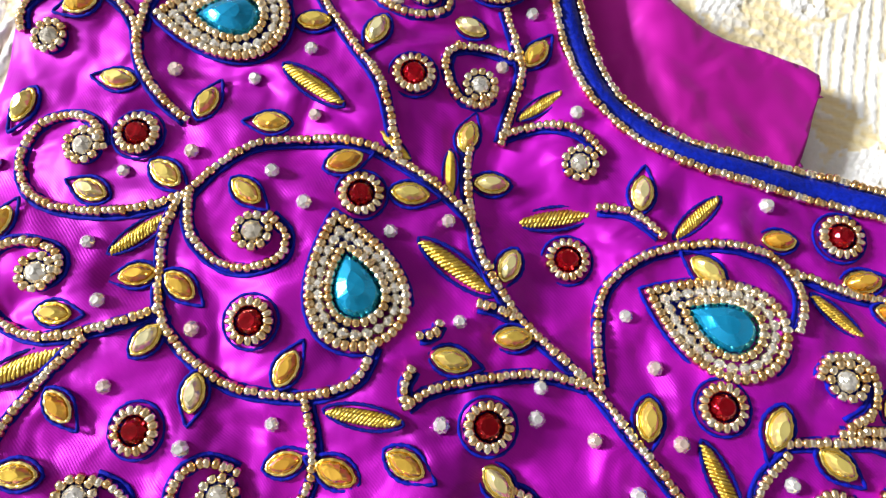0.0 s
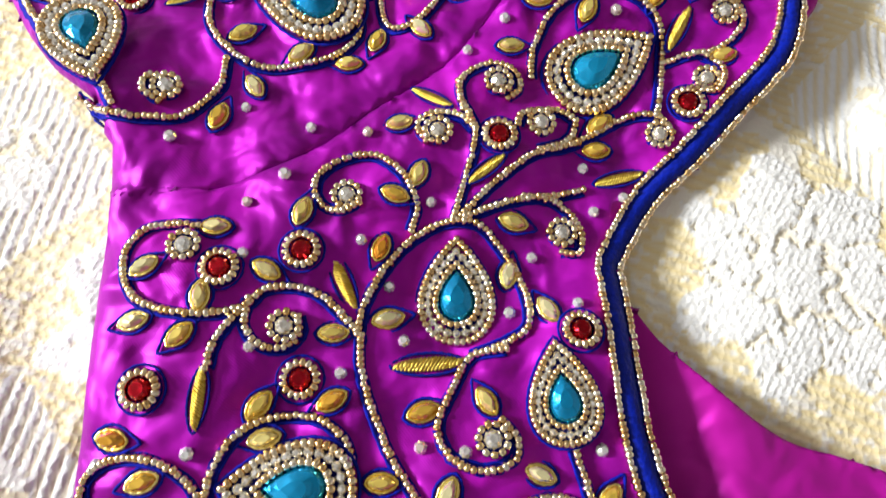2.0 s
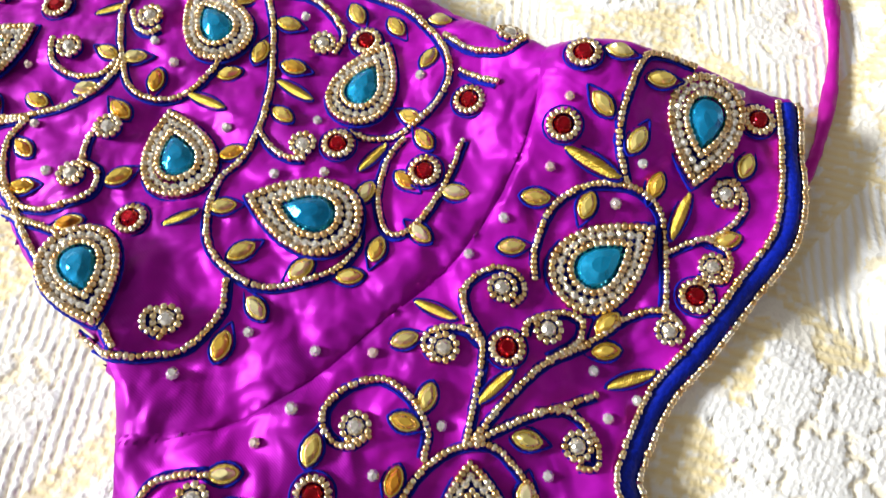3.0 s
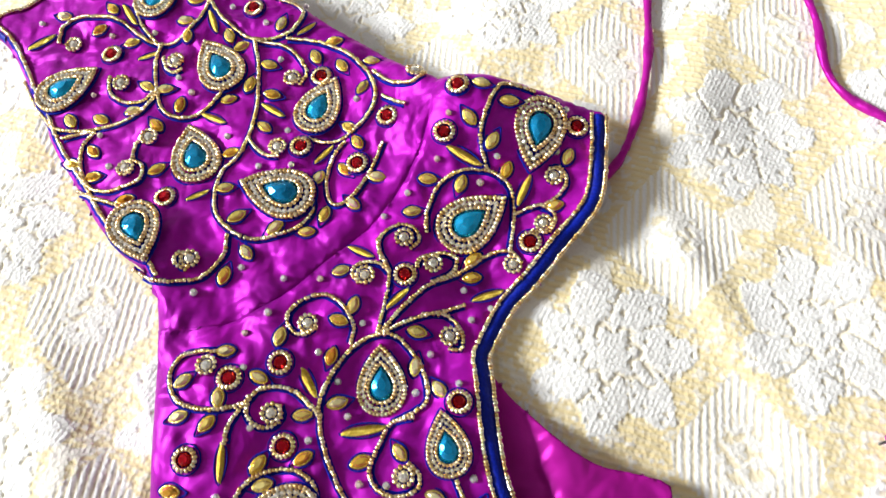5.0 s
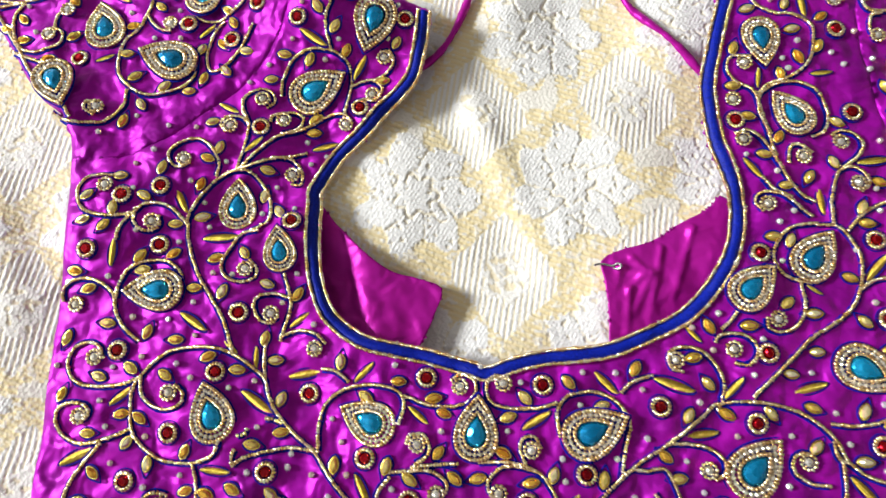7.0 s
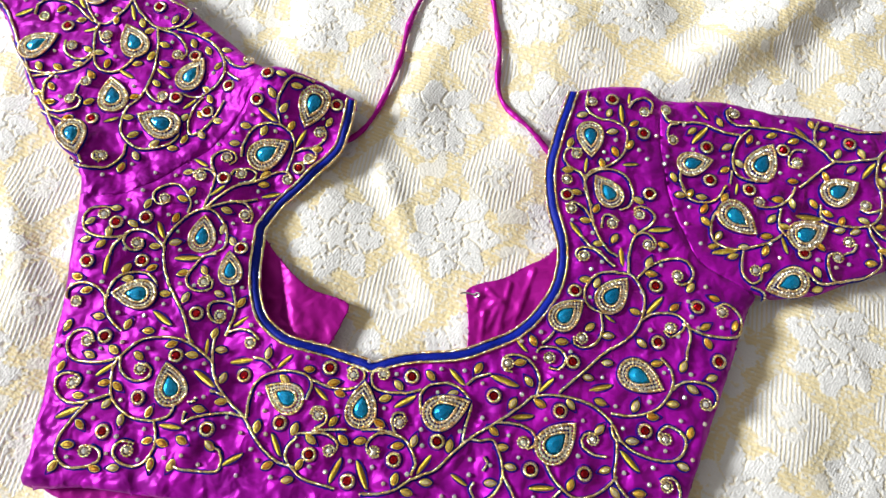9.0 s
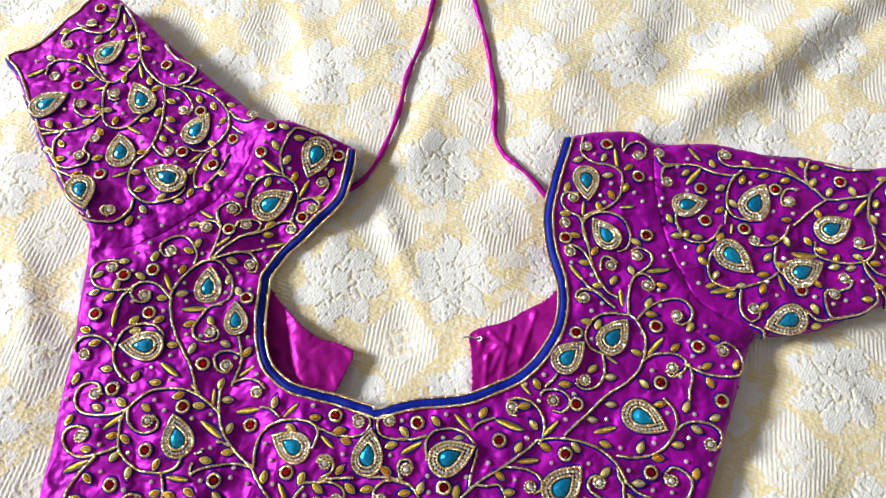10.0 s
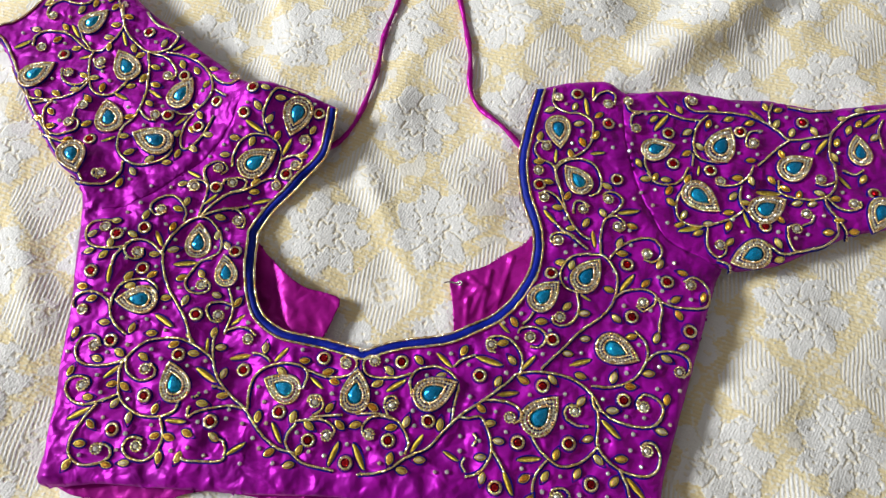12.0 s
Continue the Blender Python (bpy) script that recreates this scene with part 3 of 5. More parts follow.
def band_lay(x, y):
    """Stiff band that stands off the spread towards its free end, with a soft lengthwise fold."""
    out = np.clip((x + 0.076) / 0.04, 0, 1)
    fold = 0.0030 * np.exp(-((x + 0.057 + 0.25 * (y - 0.03)) / 0.007) ** 2) - 0.0016 * np.exp(-((x + 0.040 + 0.2 * (y - 0.03)) / 0.006) ** 2)
    return bed_height(x, y) + 0.0045 + 0.005 * out * out * (3 - 2 * out) + fold + 0.0014 * cross_noise(x, y, 0.012, 31)


sheet("back_tab", TAB_ONE, 0.0012, band_lay, LINING, blouse, "plain magenta back opening band inside the neckline")
sheet("back_tab", TAB_TWO, 0.0010, tab_lay, LINING, blouse, "plain magenta back opening band, pleated at its hook")


def tube(name, points, radius, mat, parent, label="", flat=1.0):
    p = np.array(points)
    t = tangents(p)
    t = t / np.linalg.norm(t, axis=1, keepdims=True)
    s = np.cross(t, UP)
    s = s / np.linalg.norm(s, axis=1, keepdims=True)
    u = np.cross(s, t)
    n = 8
    v = np.stack([p + (s * math.cos(2 * math.pi * k / n) + u * flat * math.sin(2 * math.pi * k / n)) * np.reshape(radius, (-1, 1)) for k in range(n)], 1).reshape(-1, 3)
    f = [(i * n + k, i * n + (k + 1) % n, (i + 1) * n + (k + 1) % n, (i + 1) * n + k) for i in range(len(p) - 1) for k in range(n)]
    f += [tuple(range(n))[::-1], tuple(range((len(p) - 1) * n, len(p) * n))]
    return link_mesh(name, v, f, mat, parent, label)


def tie_cord(points, label):
    line = smooth_line(metres(points), 0.002)
    z = bed_height(line[:, 0], line[:, 1]) + 0.0032
    rng = np.random.default_rng(5)
    width = 0.0021 + 0.0004 * np.sin(np.arange(len(line)) * 0.35) + rng.normal(0, 0.00012, len(line))
    tube("tie_cord", np.column_stack([line, z]), width, LINING, blouse, label, 0.8)


tie_cord([(-37, 160), (-22, 173), (-10, 198), (-1, 230), (4, 264), (14, 297), (22, 336), (26, 380), (24, 440)], "thin rolled magenta tie cord lying on the bedspread")
tie_cord([(117, 158), (99, 179), (82, 196), (75, 215), (75, 248), (67, 301), (58, 335), (50, 380), (52, 440)], "thin rolled magenta tie cord lying on the bedspread")

# hook at the end of the back band
hook_pts = [(0.0540, 0.0507), (0.0565, 0.0514), (0.0595, 0.0512), (0.0630, 0.0504), (0.0655, 0.0514), (0.0670, 0.0500), (0.0655, 0.0486), (0.0635, 0.0492)]
hook_line = smooth_line(hook_pts, 0.0005)
tube("hook", np.column_stack([hook_line, tab_lay(hook_line[:, 0], hook_line[:, 1]) + 0.0012]), 0.0006, STEEL, blouse, "small steel sewing hook")


# ---- embroidery ----
def surface_pose(x, y, turn, scale=1.0, lift=0.0):
    """A pose on the cloth: z along the cloth's normal, x along turn (degrees)."""
    e = 0.009
    zx = 0.6 * float(surface(x + e, y)[0] - surface(x - e, y)[0]) / (2 * e)
    zy = 0.6 * float(surface(x, y + e)[0] - surface(x, y - e)[0]) / (2 * e)
    n = Vector((-zx, -zy, 1)).normalized()
    t = Vector((math.cos(radians(turn)), math.sin(radians(turn)), 0))
    t = (t - n * t.dot(n)).normalized()
    s = n.cross(t)
    m = Matrix((t, s, n)).transposed().to_4x4()
    z = float(surface(x, y)[0]) + lift
    return Matrix.Translation((x, y, z)) @ m @ Matrix.Scale(scale, 4)


def shared_mesh(name, verts, faces, mat, smooth=False):
    me = bpy.data.meshes.new(name)
    me.from_pydata([tuple(v) for v in verts], [], faces)
    me.materials.append(mat)
    me.polygons.foreach_set("use_smooth", [smooth] * len(me.polygons))
    me.update()
    return me


def put(name, me, parent, m):
    ob = new(name, me)
    ob.parent = parent
    ob.matrix_basis = m
    return ob


def cut_stone(outline, height, mat, name, crown=0.62):
    """A faceted stone: girdle, sloping crown facets and a flat table."""
    o = np.array(outline)
    c = o.mean(0)
    n = len(o)
    mid = (o + np.roll(o, -1, 0)) / 2
    rings = [np.column_stack([o, np.zeros(n)]), np.column_stack([o, np.full(n, height * 0.3)]),
             np.column_stack([c + (mid - c) * 0.84, np.full(n, height * 0.68)]), np.column_stack([c + (o - c) * crown, np.full(n, height)])]
    v = np.vstack(rings)
    f = []
    for k in range(n):
        j = (k + 1) % n
        f += [(k, j, n + j, n + k), (n + k, n + j, 2 * n + k), (n + j, 2 * n + j, 2 * n + k), (2 * n + k, 2 * n + j, 3 * n + j), (2 * n + k, 3 * n + j, 3 * n + k)]
    f.append(tuple(range(3 * n, 4 * n)))
    return shared_mesh(name, v, f, mat)


def drop_curve(n, scale=1.0):
    """A teardrop of unit length: tip at x = +0.5."""
    t = np.linspace(0, 2 * np.pi, n, endpoint=False)
    x = 0.5 * np.cos(t)
    y = -0.432 * np.sin(t) * np.abs(np.sin(t / 2)) ** 0.9
    p = np.stack([x, y], 1)
    return (p - (-0.1, 0)) * scale + (-0.1, 0)


def closed_even(poly, count):
    p = np.vstack([poly, poly[:1]])
    run = np.r_[0, np.cumsum(np.linalg.norm(np.diff(p, axis=0), axis=1))]
    at = np.linspace(0, run[-1], count, endpoint=False)
    return np.stack([np.interp(at, run, p[:, k]) for k in (0, 1)], 1)


def ring_beads(line, radius, lift, name, length=None):
    t = (np.roll(line, -1, 0) - np.roll(line, 1, 0)) / 2
    c = np.column_stack([line, np.full(len(line), lift)])
    v, f = bead_mesh(c, np.column_stack([t, np.zeros(len(t))]), np.tile(UP, (len(c), 1)), radius, length or BEAD_L)
    return shared_mesh(name, v, f, GOLD_BEAD, True)


def disc_mesh(outline, height, mat, name):
    o = np.array(outline)
    c = o.mean(0)
    n = len(o)
    v = np.vstack([np.column_stack([o, np.full(n, -0.0006)]), np.column_stack([c + (o - c) * 0.96, np.full(n, height)])])
    f = [(k, (k + 1) % n, n + (k + 1) % n, n + k) for k in range(n)] + [tuple(range(n, 2 * n))]
    return shared_mesh(name, v, f, mat, False)


def round_cut(n, radius):
    a = np.arange(n) * 2 * np.pi / n
    return np.stack([np.cos(a), np.sin(a)], 1) * radius


def cord_mesh(outline, radius, lift, mat, name, twist=0):
    """A closed cord laid round an outline."""
    o = np.array(outline)
    n = len(o)
    t = np.roll(o, -1, 0) - np.roll(o, 1, 0)
    t = t / np.linalg.norm(t, axis=1, keepdims=True)
    nr = np.stack([t[:, 1], -t[:, 0]], 1)
    k = 6
    v = []
    for i in range(n):
        swell = radius * (1 + 0.22 * math.sin(i * 2.1) * (twist > 0))
        for j in range(k):
            a = 2 * math.pi * j / k
            xy = o[i] + nr[i] * swell * math.cos(a)
            v.append((xy[0], xy[1], lift + swell * math.sin(a)))
    f = [(i * k + j, i * k + (j + 1) % k, ((i + 1) % n) * k + (j + 1) % k, ((i + 1) % n) * k + j) for i in range(n) for j in range(k)]
    return shared_mesh(name, v, f, mat, True)


L0 = 0.0265
DROP_BACK = disc_mesh(closed_even(drop_curve(200, 0.98), 48) * L0, 0.0002, BLUE_THREAD, "drop_backing")
DROP_CORD = cord_mesh(closed_even(drop_curve(300, 1.065), 84) * L0, 0.00036, 0.0002, BLUE_THREAD, "drop_cord", 1)
DROP_OUTER = ring_beads(closed_even(drop_curve(300, 0.94), 44) * L0, 0.00104, 0.0012, "drop_outer_beads")
DROP_INNER = ring_beads(closed_even(drop_curve(300, 0.55), 26) * L0, 0.00100, 0.0017, "drop_inner_beads")
DROP_STONE = cut_stone(closed_even(drop_curve(300, 0.455), 18) * L0, 0.0030, BLUE_STONE, "drop_stone", 0.40)
PAVE = cut_stone(round_cut(8, 0.00122), 0.0017, SILVER_STONE, "pave_stone", 0.36)
PAVE_SPOTS = closed_even(drop_curve(300, 0.75), 24) * L0


OUTER_SPOTS = closed_even(drop_curve(300, 0.94), 44) * L0
GOLD_SINGLE = metal("gold_single_bead", [(0.0, (0.70, 0.43, 0.18)), (0.5, (0.90, 0.69, 0.42)), (1.0, (0.98, 0.93, 0.82))], 0.18, "object")
lone_v, lone_f = bead_mesh(np.zeros((1, 3)), np.array([(1.0, 0, 0)]), UP[None], 0.00104, BEAD_L)
LONE_BEAD = shared_mesh("lone_bead", lone_v, lone_f, GOLD_SINGLE, True)


def add_drop(x0, y0, x1, y1):
    """Teardrop motif from its tip (x0, y0) to its round end, in millimetres."""
    dx, dy = x0 - x1, y0 - y1
    size = math.hypot(dx, dy) / 1000 / L0
    m = surface_pose((x0 + x1) / 2000, (y0 + y1) / 2000, math.degrees(math.atan2(dy, dx)), size, 0.0004)
    motif = new("drop_motif")
    motif.parent = blouse
    motif.matrix_basis = m
    one = Matrix.Identity(4)
    put("backing", DROP_BACK, motif, one)
    put("thread_outline", DROP_CORD, motif, one)
    if -220 < x1 < -40 and -70 < y1 < 100:
        for k, (bx, by) in enumerate(OUTER_SPOTS):
            ax, ay = OUTER_SPOTS[(k + 1) % len(OUTER_SPOTS)] - OUTER_SPOTS[k - 1]
            put("bead", LONE_BEAD, motif, pose(bx, by, 0.0012, 0, 0, math.degrees(math.atan2(ay, ax))))
    else:
        tagged(put("outer_bead_ring", DROP_OUTER, motif, one), kind="stuff")
    tagged(put("inner_bead_ring", DROP_INNER, motif, one), kind="stuff")
    stone = put("blue_stone", DROP_STONE, motif, pose(0, 0, 0.0006))
    stone["label"] = "faceted turquoise blue teardrop stone"
    for k, (x, y) in enumerate(PAVE_SPOTS):
        put("rhinestone", PAVE, motif, pose(x, y, 0.0005, (k * 37) % 11 - 5, (k * 53) % 13 - 6, k * 29))


RED_CUT = cut_stone(round_cut(10, 0.0028), 0.0024, RED_STONE, "red_cut", 0.6)
def radial_beads(count, ring, radius, length, lift, name, outward=False):
    a = np.arange(count) * 2 * np.pi / count
    d = np.stack([np.cos(a), np.sin(a), np.zeros(count)], 1)
    along = d - (0, 0, 0.25) if outward else np.stack([-d[:, 1], d[:, 0], 0 * a], 1)
    v, f = bead_mesh(d * ring + (0, 0, lift), along, np.tile(UP, (count, 1)), radius, length)
    return shared_mesh(name, v, f, GOLD_BEAD, True)


RED_BEADS = radial_beads(16, 0.0040, 0.00086, 0.0021, 0.0011, "red_bead_ring", True)
RED_BACK = disc_mesh(round_cut(20, 0.0050), 0.0002, BLUE_THREAD, "red_backing")
RED_CORD = cord_mesh(round_cut(40, 0.0058), 0.00034, 0.0001, BLUE_THREAD, "red_cord", 1)


def add_red(x, y):
    m = surface_pose(x / 1000, y / 1000, (x * 7 + y * 13) % 360, 0.93, 0.0004)
    motif = new("red_motif")
    motif.parent = blouse
    motif.matrix_basis = m
    put("backing", RED_BACK, motif, Matrix.Identity(4))
    put("thread_outline", RED_CORD, motif, Matrix.Identity(4))
    tagged(put("bead_ring", RED_BEADS, motif, Matrix.Identity(4)), kind="stuff")
    put("red_stone", RED_CUT, motif, pose(0, 0, 0.0004))["label"] = "faceted round ruby red stone"


def navette(n, length, width):
    t = np.linspace(0, 2 * np.pi, n, endpoint=False)
    return np.stack([length / 2 * np.cos(t), width / 2 * np.sin(t) * np.abs(np.sin(t)) ** 0.45], 1)


LEAF_CUT = cut_stone(navette(12, 0.0058, 0.0030), 0.0019, AMBER_STONE, "leaf_cut", 0.55)
LEAF_RIM = cord_mesh(closed_even(navette(200, 0.0066, 0.0036), 30), 0.00042, 0.0005, RIM, "leaf_rim", 1)
leaf_shape = closed_even(navette(200, 0.0084, 0.0054), 44)
leaf_shape[:, 0] += 0.0016 * np.clip(leaf_shape[:, 0] / 0.0042, 0, 1) ** 6
LEAF_THREAD = cord_mesh(leaf_shape, 0.00034, 0.0001, BLUE_THREAD, "leaf_thread", 1)
LEAF_BACK = disc_mesh(navette(18, 0.0066, 0.0037), 0.0003, RIM, "leaf_backing")


def add_leaf(x, y, turn):
    size = 1.02 + 0.14 * ((x * 3.7 + y * 5.3) % 1)
    m = surface_pose(x / 1000, y / 1000, turn + 180 * (int(x + y) % 2), size, 0.0003)
    motif = new("leaf_motif")
    motif.parent = blouse
    motif.matrix_basis = m
    one = Matrix.Identity(4)
    put("thread_outline", LEAF_THREAD, motif, one)
    put("gold_setting", LEAF_BACK, motif, one)
    put("gold_wire", LEAF_RIM, motif, one)
    put("amber_stone", LEAF_CUT, motif, pose(0, 0, 0.0005))


def zari_mesh():
    """A leaf of slanting bullion coils, unit length along x."""
    centres, along = [], []
    n = 17
    for k in range(n):
        x = -0.45 + 0.90 * k / (n - 1)
        w = 0.10 * (1 - (2 * x) ** 2) ** 0.7 + 0.008
        for j in range(3):
            s = j - 1
            centres.append((x + 0.05 * s, s * w * 0.62, 0.05 * (1 - 0.5 * s * s)))
            along.append((0.75, 1, -0.45 * s))
    v, f = bead_mesh(np.array(centres) * 1.0, np.array(along), np.tile(UP, (len(centres), 1)), 0.027, 0.105)
    return shared_mesh("zari_coils", v, f, ZARI, True)


ZARI_COILS = zari_mesh()
ZARI_BACK = cord_mesh(closed_even(navette(200, 1.16, 0.34), 60), 0.026, 0.01, BLUE_THREAD, "zari_cord", 1)


def add_zari(x0, y0, x1, y1):
    dx, dy = x1 - x0, y1 - y0
    m = surface_pose((x0 + x1) / 2000, (y0 + y1) / 2000, math.degrees(math.atan2(dy, dx)), math.hypot(dx, dy) / 1000, 0.0003)
    motif = new("zari_leaf")
    motif.parent = blouse
    motif.matrix_basis = m
    put("thread_outline", ZARI_BACK, motif, Matrix.Identity(4))
    tagged(put("bullion", ZARI_COILS, motif, Matrix.Identity(4)), kind="stuff")


GEM_CUT = cut_stone(round_cut(8, 0.00142), 0.0014, CLEAR_STONE, "gem_cut", 0.5)


def add_gem(x, y):
    m = surface_pose(x / 1000, y / 1000, (x * 11 + y * 17) % 360, 1.0 + 0.2 * ((x * 1.7 + y) % 1), 0.0002)
    put("rhinestone", GEM_CUT, blouse, m @ pose(0, 0, 0, (x * 5) % 17 - 8, (y * 7) % 17 - 8))


FLOWER_BEADS = radial_beads(11, 0.0033, 0.00095, 0.0016, 0.0010, "flower_bead_ring")
FLOWER_CUT = cut_stone(round_cut(8, 0.0023), 0.0021, SILVER_STONE, "flower_cut", 0.4)
FLOWER_BACK = disc_mesh(round_cut(16, 0.0038), 0.0002, BLUE_THREAD, "flower_backing")


def add_flower(x, y):
    m = surface_pose(x / 1000, y / 1000, (x * 7 + y * 13) % 360, 1.0, 0.0003)
    motif = new("spiral_flower")
    motif.parent = blouse
    motif.matrix_basis = m
    put("backing", FLOWER_BACK, motif, Matrix.Identity(4))
    tagged(put("bead_ring", FLOWER_BEADS, motif, Matrix.Identity(4)), kind="stuff")
    put("rhinestone", FLOWER_CUT, motif, pose(0, 0, 0.0004))


def add_vine(points):
    line = smooth_line(metres(points), 0.00140)
    vine = tagged(bead_row("bead_vine", line, blouse), kind="stuff")
    ribbon("thread_base", line, 0.0026, 0.0002, BLUE_THREAD, vine, ragged=0.00015)
    # the couched blue cord runs along the lower side of the beads
    drift = line[-1, 0] - line[0, 0]
    cord = offset_line(line, 0.00145 if drift > 0 else -0.00145)
    z = surface(cord[:, 0], cord[:, 1]) + 0.0002
    width = 0.00040 * (1 + 0.2 * np.sin(np.arange(len(cord)) * 2.1))
    tube("thread_outline", np.column_stack([cord, z]), width, BLUE_THREAD, vine)


add_vine([(-210.1, 284.6), (-207.1, 272.3), (-205.6, 265), (-200, 254.2), (-190.6, 244.7), (-181.8, 239.5), (-167.9, 241.1), (-162.5, 246.9), (-160.9, 254), (-166, 259.5), (-176.8, 263.6), (-183.7, 269.7), (-188.8, 277.1)])
add_vine([(-277.6, 246.4), (-276.5, 254.7), (-270.1, 258.7), (-257.8, 258.6), (-246.9, 254.5), (-237.4, 246.1), (-229.6, 241.8), (-218.7, 243.2), (-210, 253.1), (-205.8, 263.8)])
add_vine([(-242.3, 264.1), (-238.5, 253.3), (-229.6, 241.8)])
add_vine([(-228.3, 240.2), (-228.7, 229.6), (-224.5, 209), (-218.9, 202.4), (-211.1, 201.3), (-201.7, 205.9), (-196.6, 213.6)])
add_vine([(-225.2, 233.1), (-223.3, 227.3), (-219.8, 224.5), (-216.1, 226.1)])
add_vine([(-182.8, 239.3), (-180.4, 225), (-180.3, 206.5), (-181.6, 191.1), (-185.9, 179.2), (-192.4, 171.7), (-194.7, 158.5), (-190.8, 148.7), (-181.8, 141.1), (-172.9, 140.2), (-160.4, 143.6), (-153.7, 150), (-153.3, 157.6)])
add_vine([(-181.7, 238.8), (-169.2, 235.2), (-162.4, 229.2), (-158.3, 220.9), (-161.1, 214.9)])
add_vine([(-167.6, 238.8), (-153.2, 236.2), (-139.9, 228.7), (-130.3, 217.3), (-126.1, 204), (-130, 193.5), (-138.2, 186.7), (-148.7, 184.2), (-157.3, 186.7)])
add_vine([(-182.3, 187.8), (-177.8, 181.3), (-172.7, 178.4), (-168.8, 178.1)])
add_vine([(-140.2, 183.5), (-145.1, 177.5), (-147.9, 167), (-146.4, 156.3), (-142.4, 153.2), (-135.5, 158.3), (-128.1, 170), (-123.5, 180.2)])
add_vine([(-127.1, 215.8), (-120.7, 209.1), (-110.6, 204.9), (-104.3, 208.3)])
add_vine([(-123.1, 202.5), (-118, 198.4), (-113, 194.8)])
add_vine([(-295.2, 230), (-286.4, 216.1), (-277.3, 204.7), (-270.1, 198.3), (-255, 196.7), (-241.5, 198.8), (-232.7, 204.4), (-227.8, 211.2), (-226.5, 215.8)])
add_vine([(-248.7, 223.3), (-248.2, 217), (-246, 213.6), (-239.5, 210.1), (-231.6, 210.8), (-228.3, 214.7)])
add_vine([(-266.3, 193.4), (-258.7, 195.1), (-251.8, 195.5), (-256.5, 188.8), (-255.8, 177.7), (-250.8, 168.8), (-242.9, 165.3), (-234.4, 165.7), (-227.9, 168.9), (-227, 175.7), (-231.1, 179)])
add_vine([(-232, 177.9), (-232.2, 186.7), (-229.2, 190.8)])
add_vine([(-257.6, 168.8), (-246.7, 162.4), (-236.1, 158), (-229.3, 153.1)])
add_vine([(-80.5, 163.5), (-82.2, 175.8), (-78.8, 186.5), (-73.4, 195.9), (-66.5, 197.1), (-58.7, 195.6)])
add_vine([(-106.4, 140.1), (-105.8, 148.2), (-100.1, 159), (-90.7, 163.3), (-79.6, 162.8), (-72.4, 158.5), (-70.1, 151.9), (-70.9, 141.5), (-72.9, 131.1)])
add_vine([(-124.3, 128.1), (-125.6, 135.6), (-122.2, 140.6), (-116.1, 143), (-110.7, 140.5), (-109.6, 135.8), (-112.8, 132.7)])
add_vine([(-268, 271.4), (-270.9, 277.3), (-268.8, 284.5), (-259.6, 288.9), (-249.9, 286.3), (-239.9, 286.6), (-233.2, 294.1), (-231.5, 306.4), (-232.1, 315.1)])
add_vine([(-262.8, 294.4), (-259.1, 291.4), (-254.8, 290.5)])
add_vine([(-228.6, 312.7), (-219, 299.4), (-212.3, 285), (-207.8, 270.8)])
add_vine([(-223.7, 128.8), (-218.1, 125), (-211.9, 122.2), (-203.4, 122), (-195.3, 124.3), (-188.5, 133.4), (-187.3, 142)])
add_vine([(-200.4, 132.7), (-204.7, 133.7), (-205.5, 129.2), (-201.8, 126.7)])
add_vine([(-187, 93.7), (-192.4, 93.7), (-199.3, 92), (-202.6, 85.9), (-200.5, 77.9), (-194.8, 73.5), (-184.1, 71.9), (-174.5, 73.9), (-170.1, 78.5), (-163.6, 79.5), (-156.7, 77.5), (-148.4, 69.8)])
add_vine([(-173.2, 76.3), (-173.1, 69.6), (-169.5, 65.7), (-164.6, 65.3), (-161.3, 68.7), (-161.9, 72.4)])
add_vine([(-180.4, 59.9), (-179, 66.4), (-174.4, 73.4)])
add_vine([(-148.2, 68.9), (-147.2, 76.6), (-143, 85.6), (-137.6, 92.7), (-129.3, 97.8), (-120.2, 98), (-114.3, 92.4), (-109.5, 83.7), (-108, 73.3), (-113, 68.8), (-121.8, 65.1)])
add_vine([(-147.4, 68.9), (-146.5, 59.3), (-139.9, 43.7), (-132.2, 32.4), (-124.6, 21.3), (-121.5, 12), (-119.3, 4.9)])
add_vine([(-136.9, 95.5), (-135.7, 101.9), (-139.2, 109.5), (-147, 114.8), (-155.8, 112.7), (-160.6, 107.4), (-159.8, 101.5), (-154.1, 98.7), (-149.8, 101.2)])
add_vine([(-126.6, 99.2), (-124.1, 108.3), (-121.3, 121.6), (-125.1, 131), (-125.7, 136.5)])
add_vine([(-125.6, 98.6), (-116.4, 108.5), (-105.7, 117.4), (-94.7, 122.2), (-81.8, 129.5), (-72.8, 130.1), (-68.9, 125.4)])
add_vine([(-121.4, 122.6), (-125.7, 126.4), (-133.5, 126.6), (-136.2, 122.8), (-133.8, 119.4)])
add_vine([(-104.8, 118.3), (-96.6, 122.9), (-94.8, 128.1), (-99.8, 130.7), (-108.6, 128.4), (-110.5, 124.5)])
add_vine([(-123.8, 99.5), (-112.5, 104.1), (-101.6, 107.2), (-92.8, 109.8)])
add_vine([(-108.9, 105.9), (-99.8, 105.6), (-94.4, 99), (-94.7, 92.2), (-99.2, 92.2)])
add_vine([(-113.6, 66.9), (-121.8, 65.1), (-126.1, 57.3), (-129.3, 49), (-126.3, 42.3), (-118.8, 39.7), (-112.3, 42.1), (-111.7, 47.1), (-115.2, 50.7)])
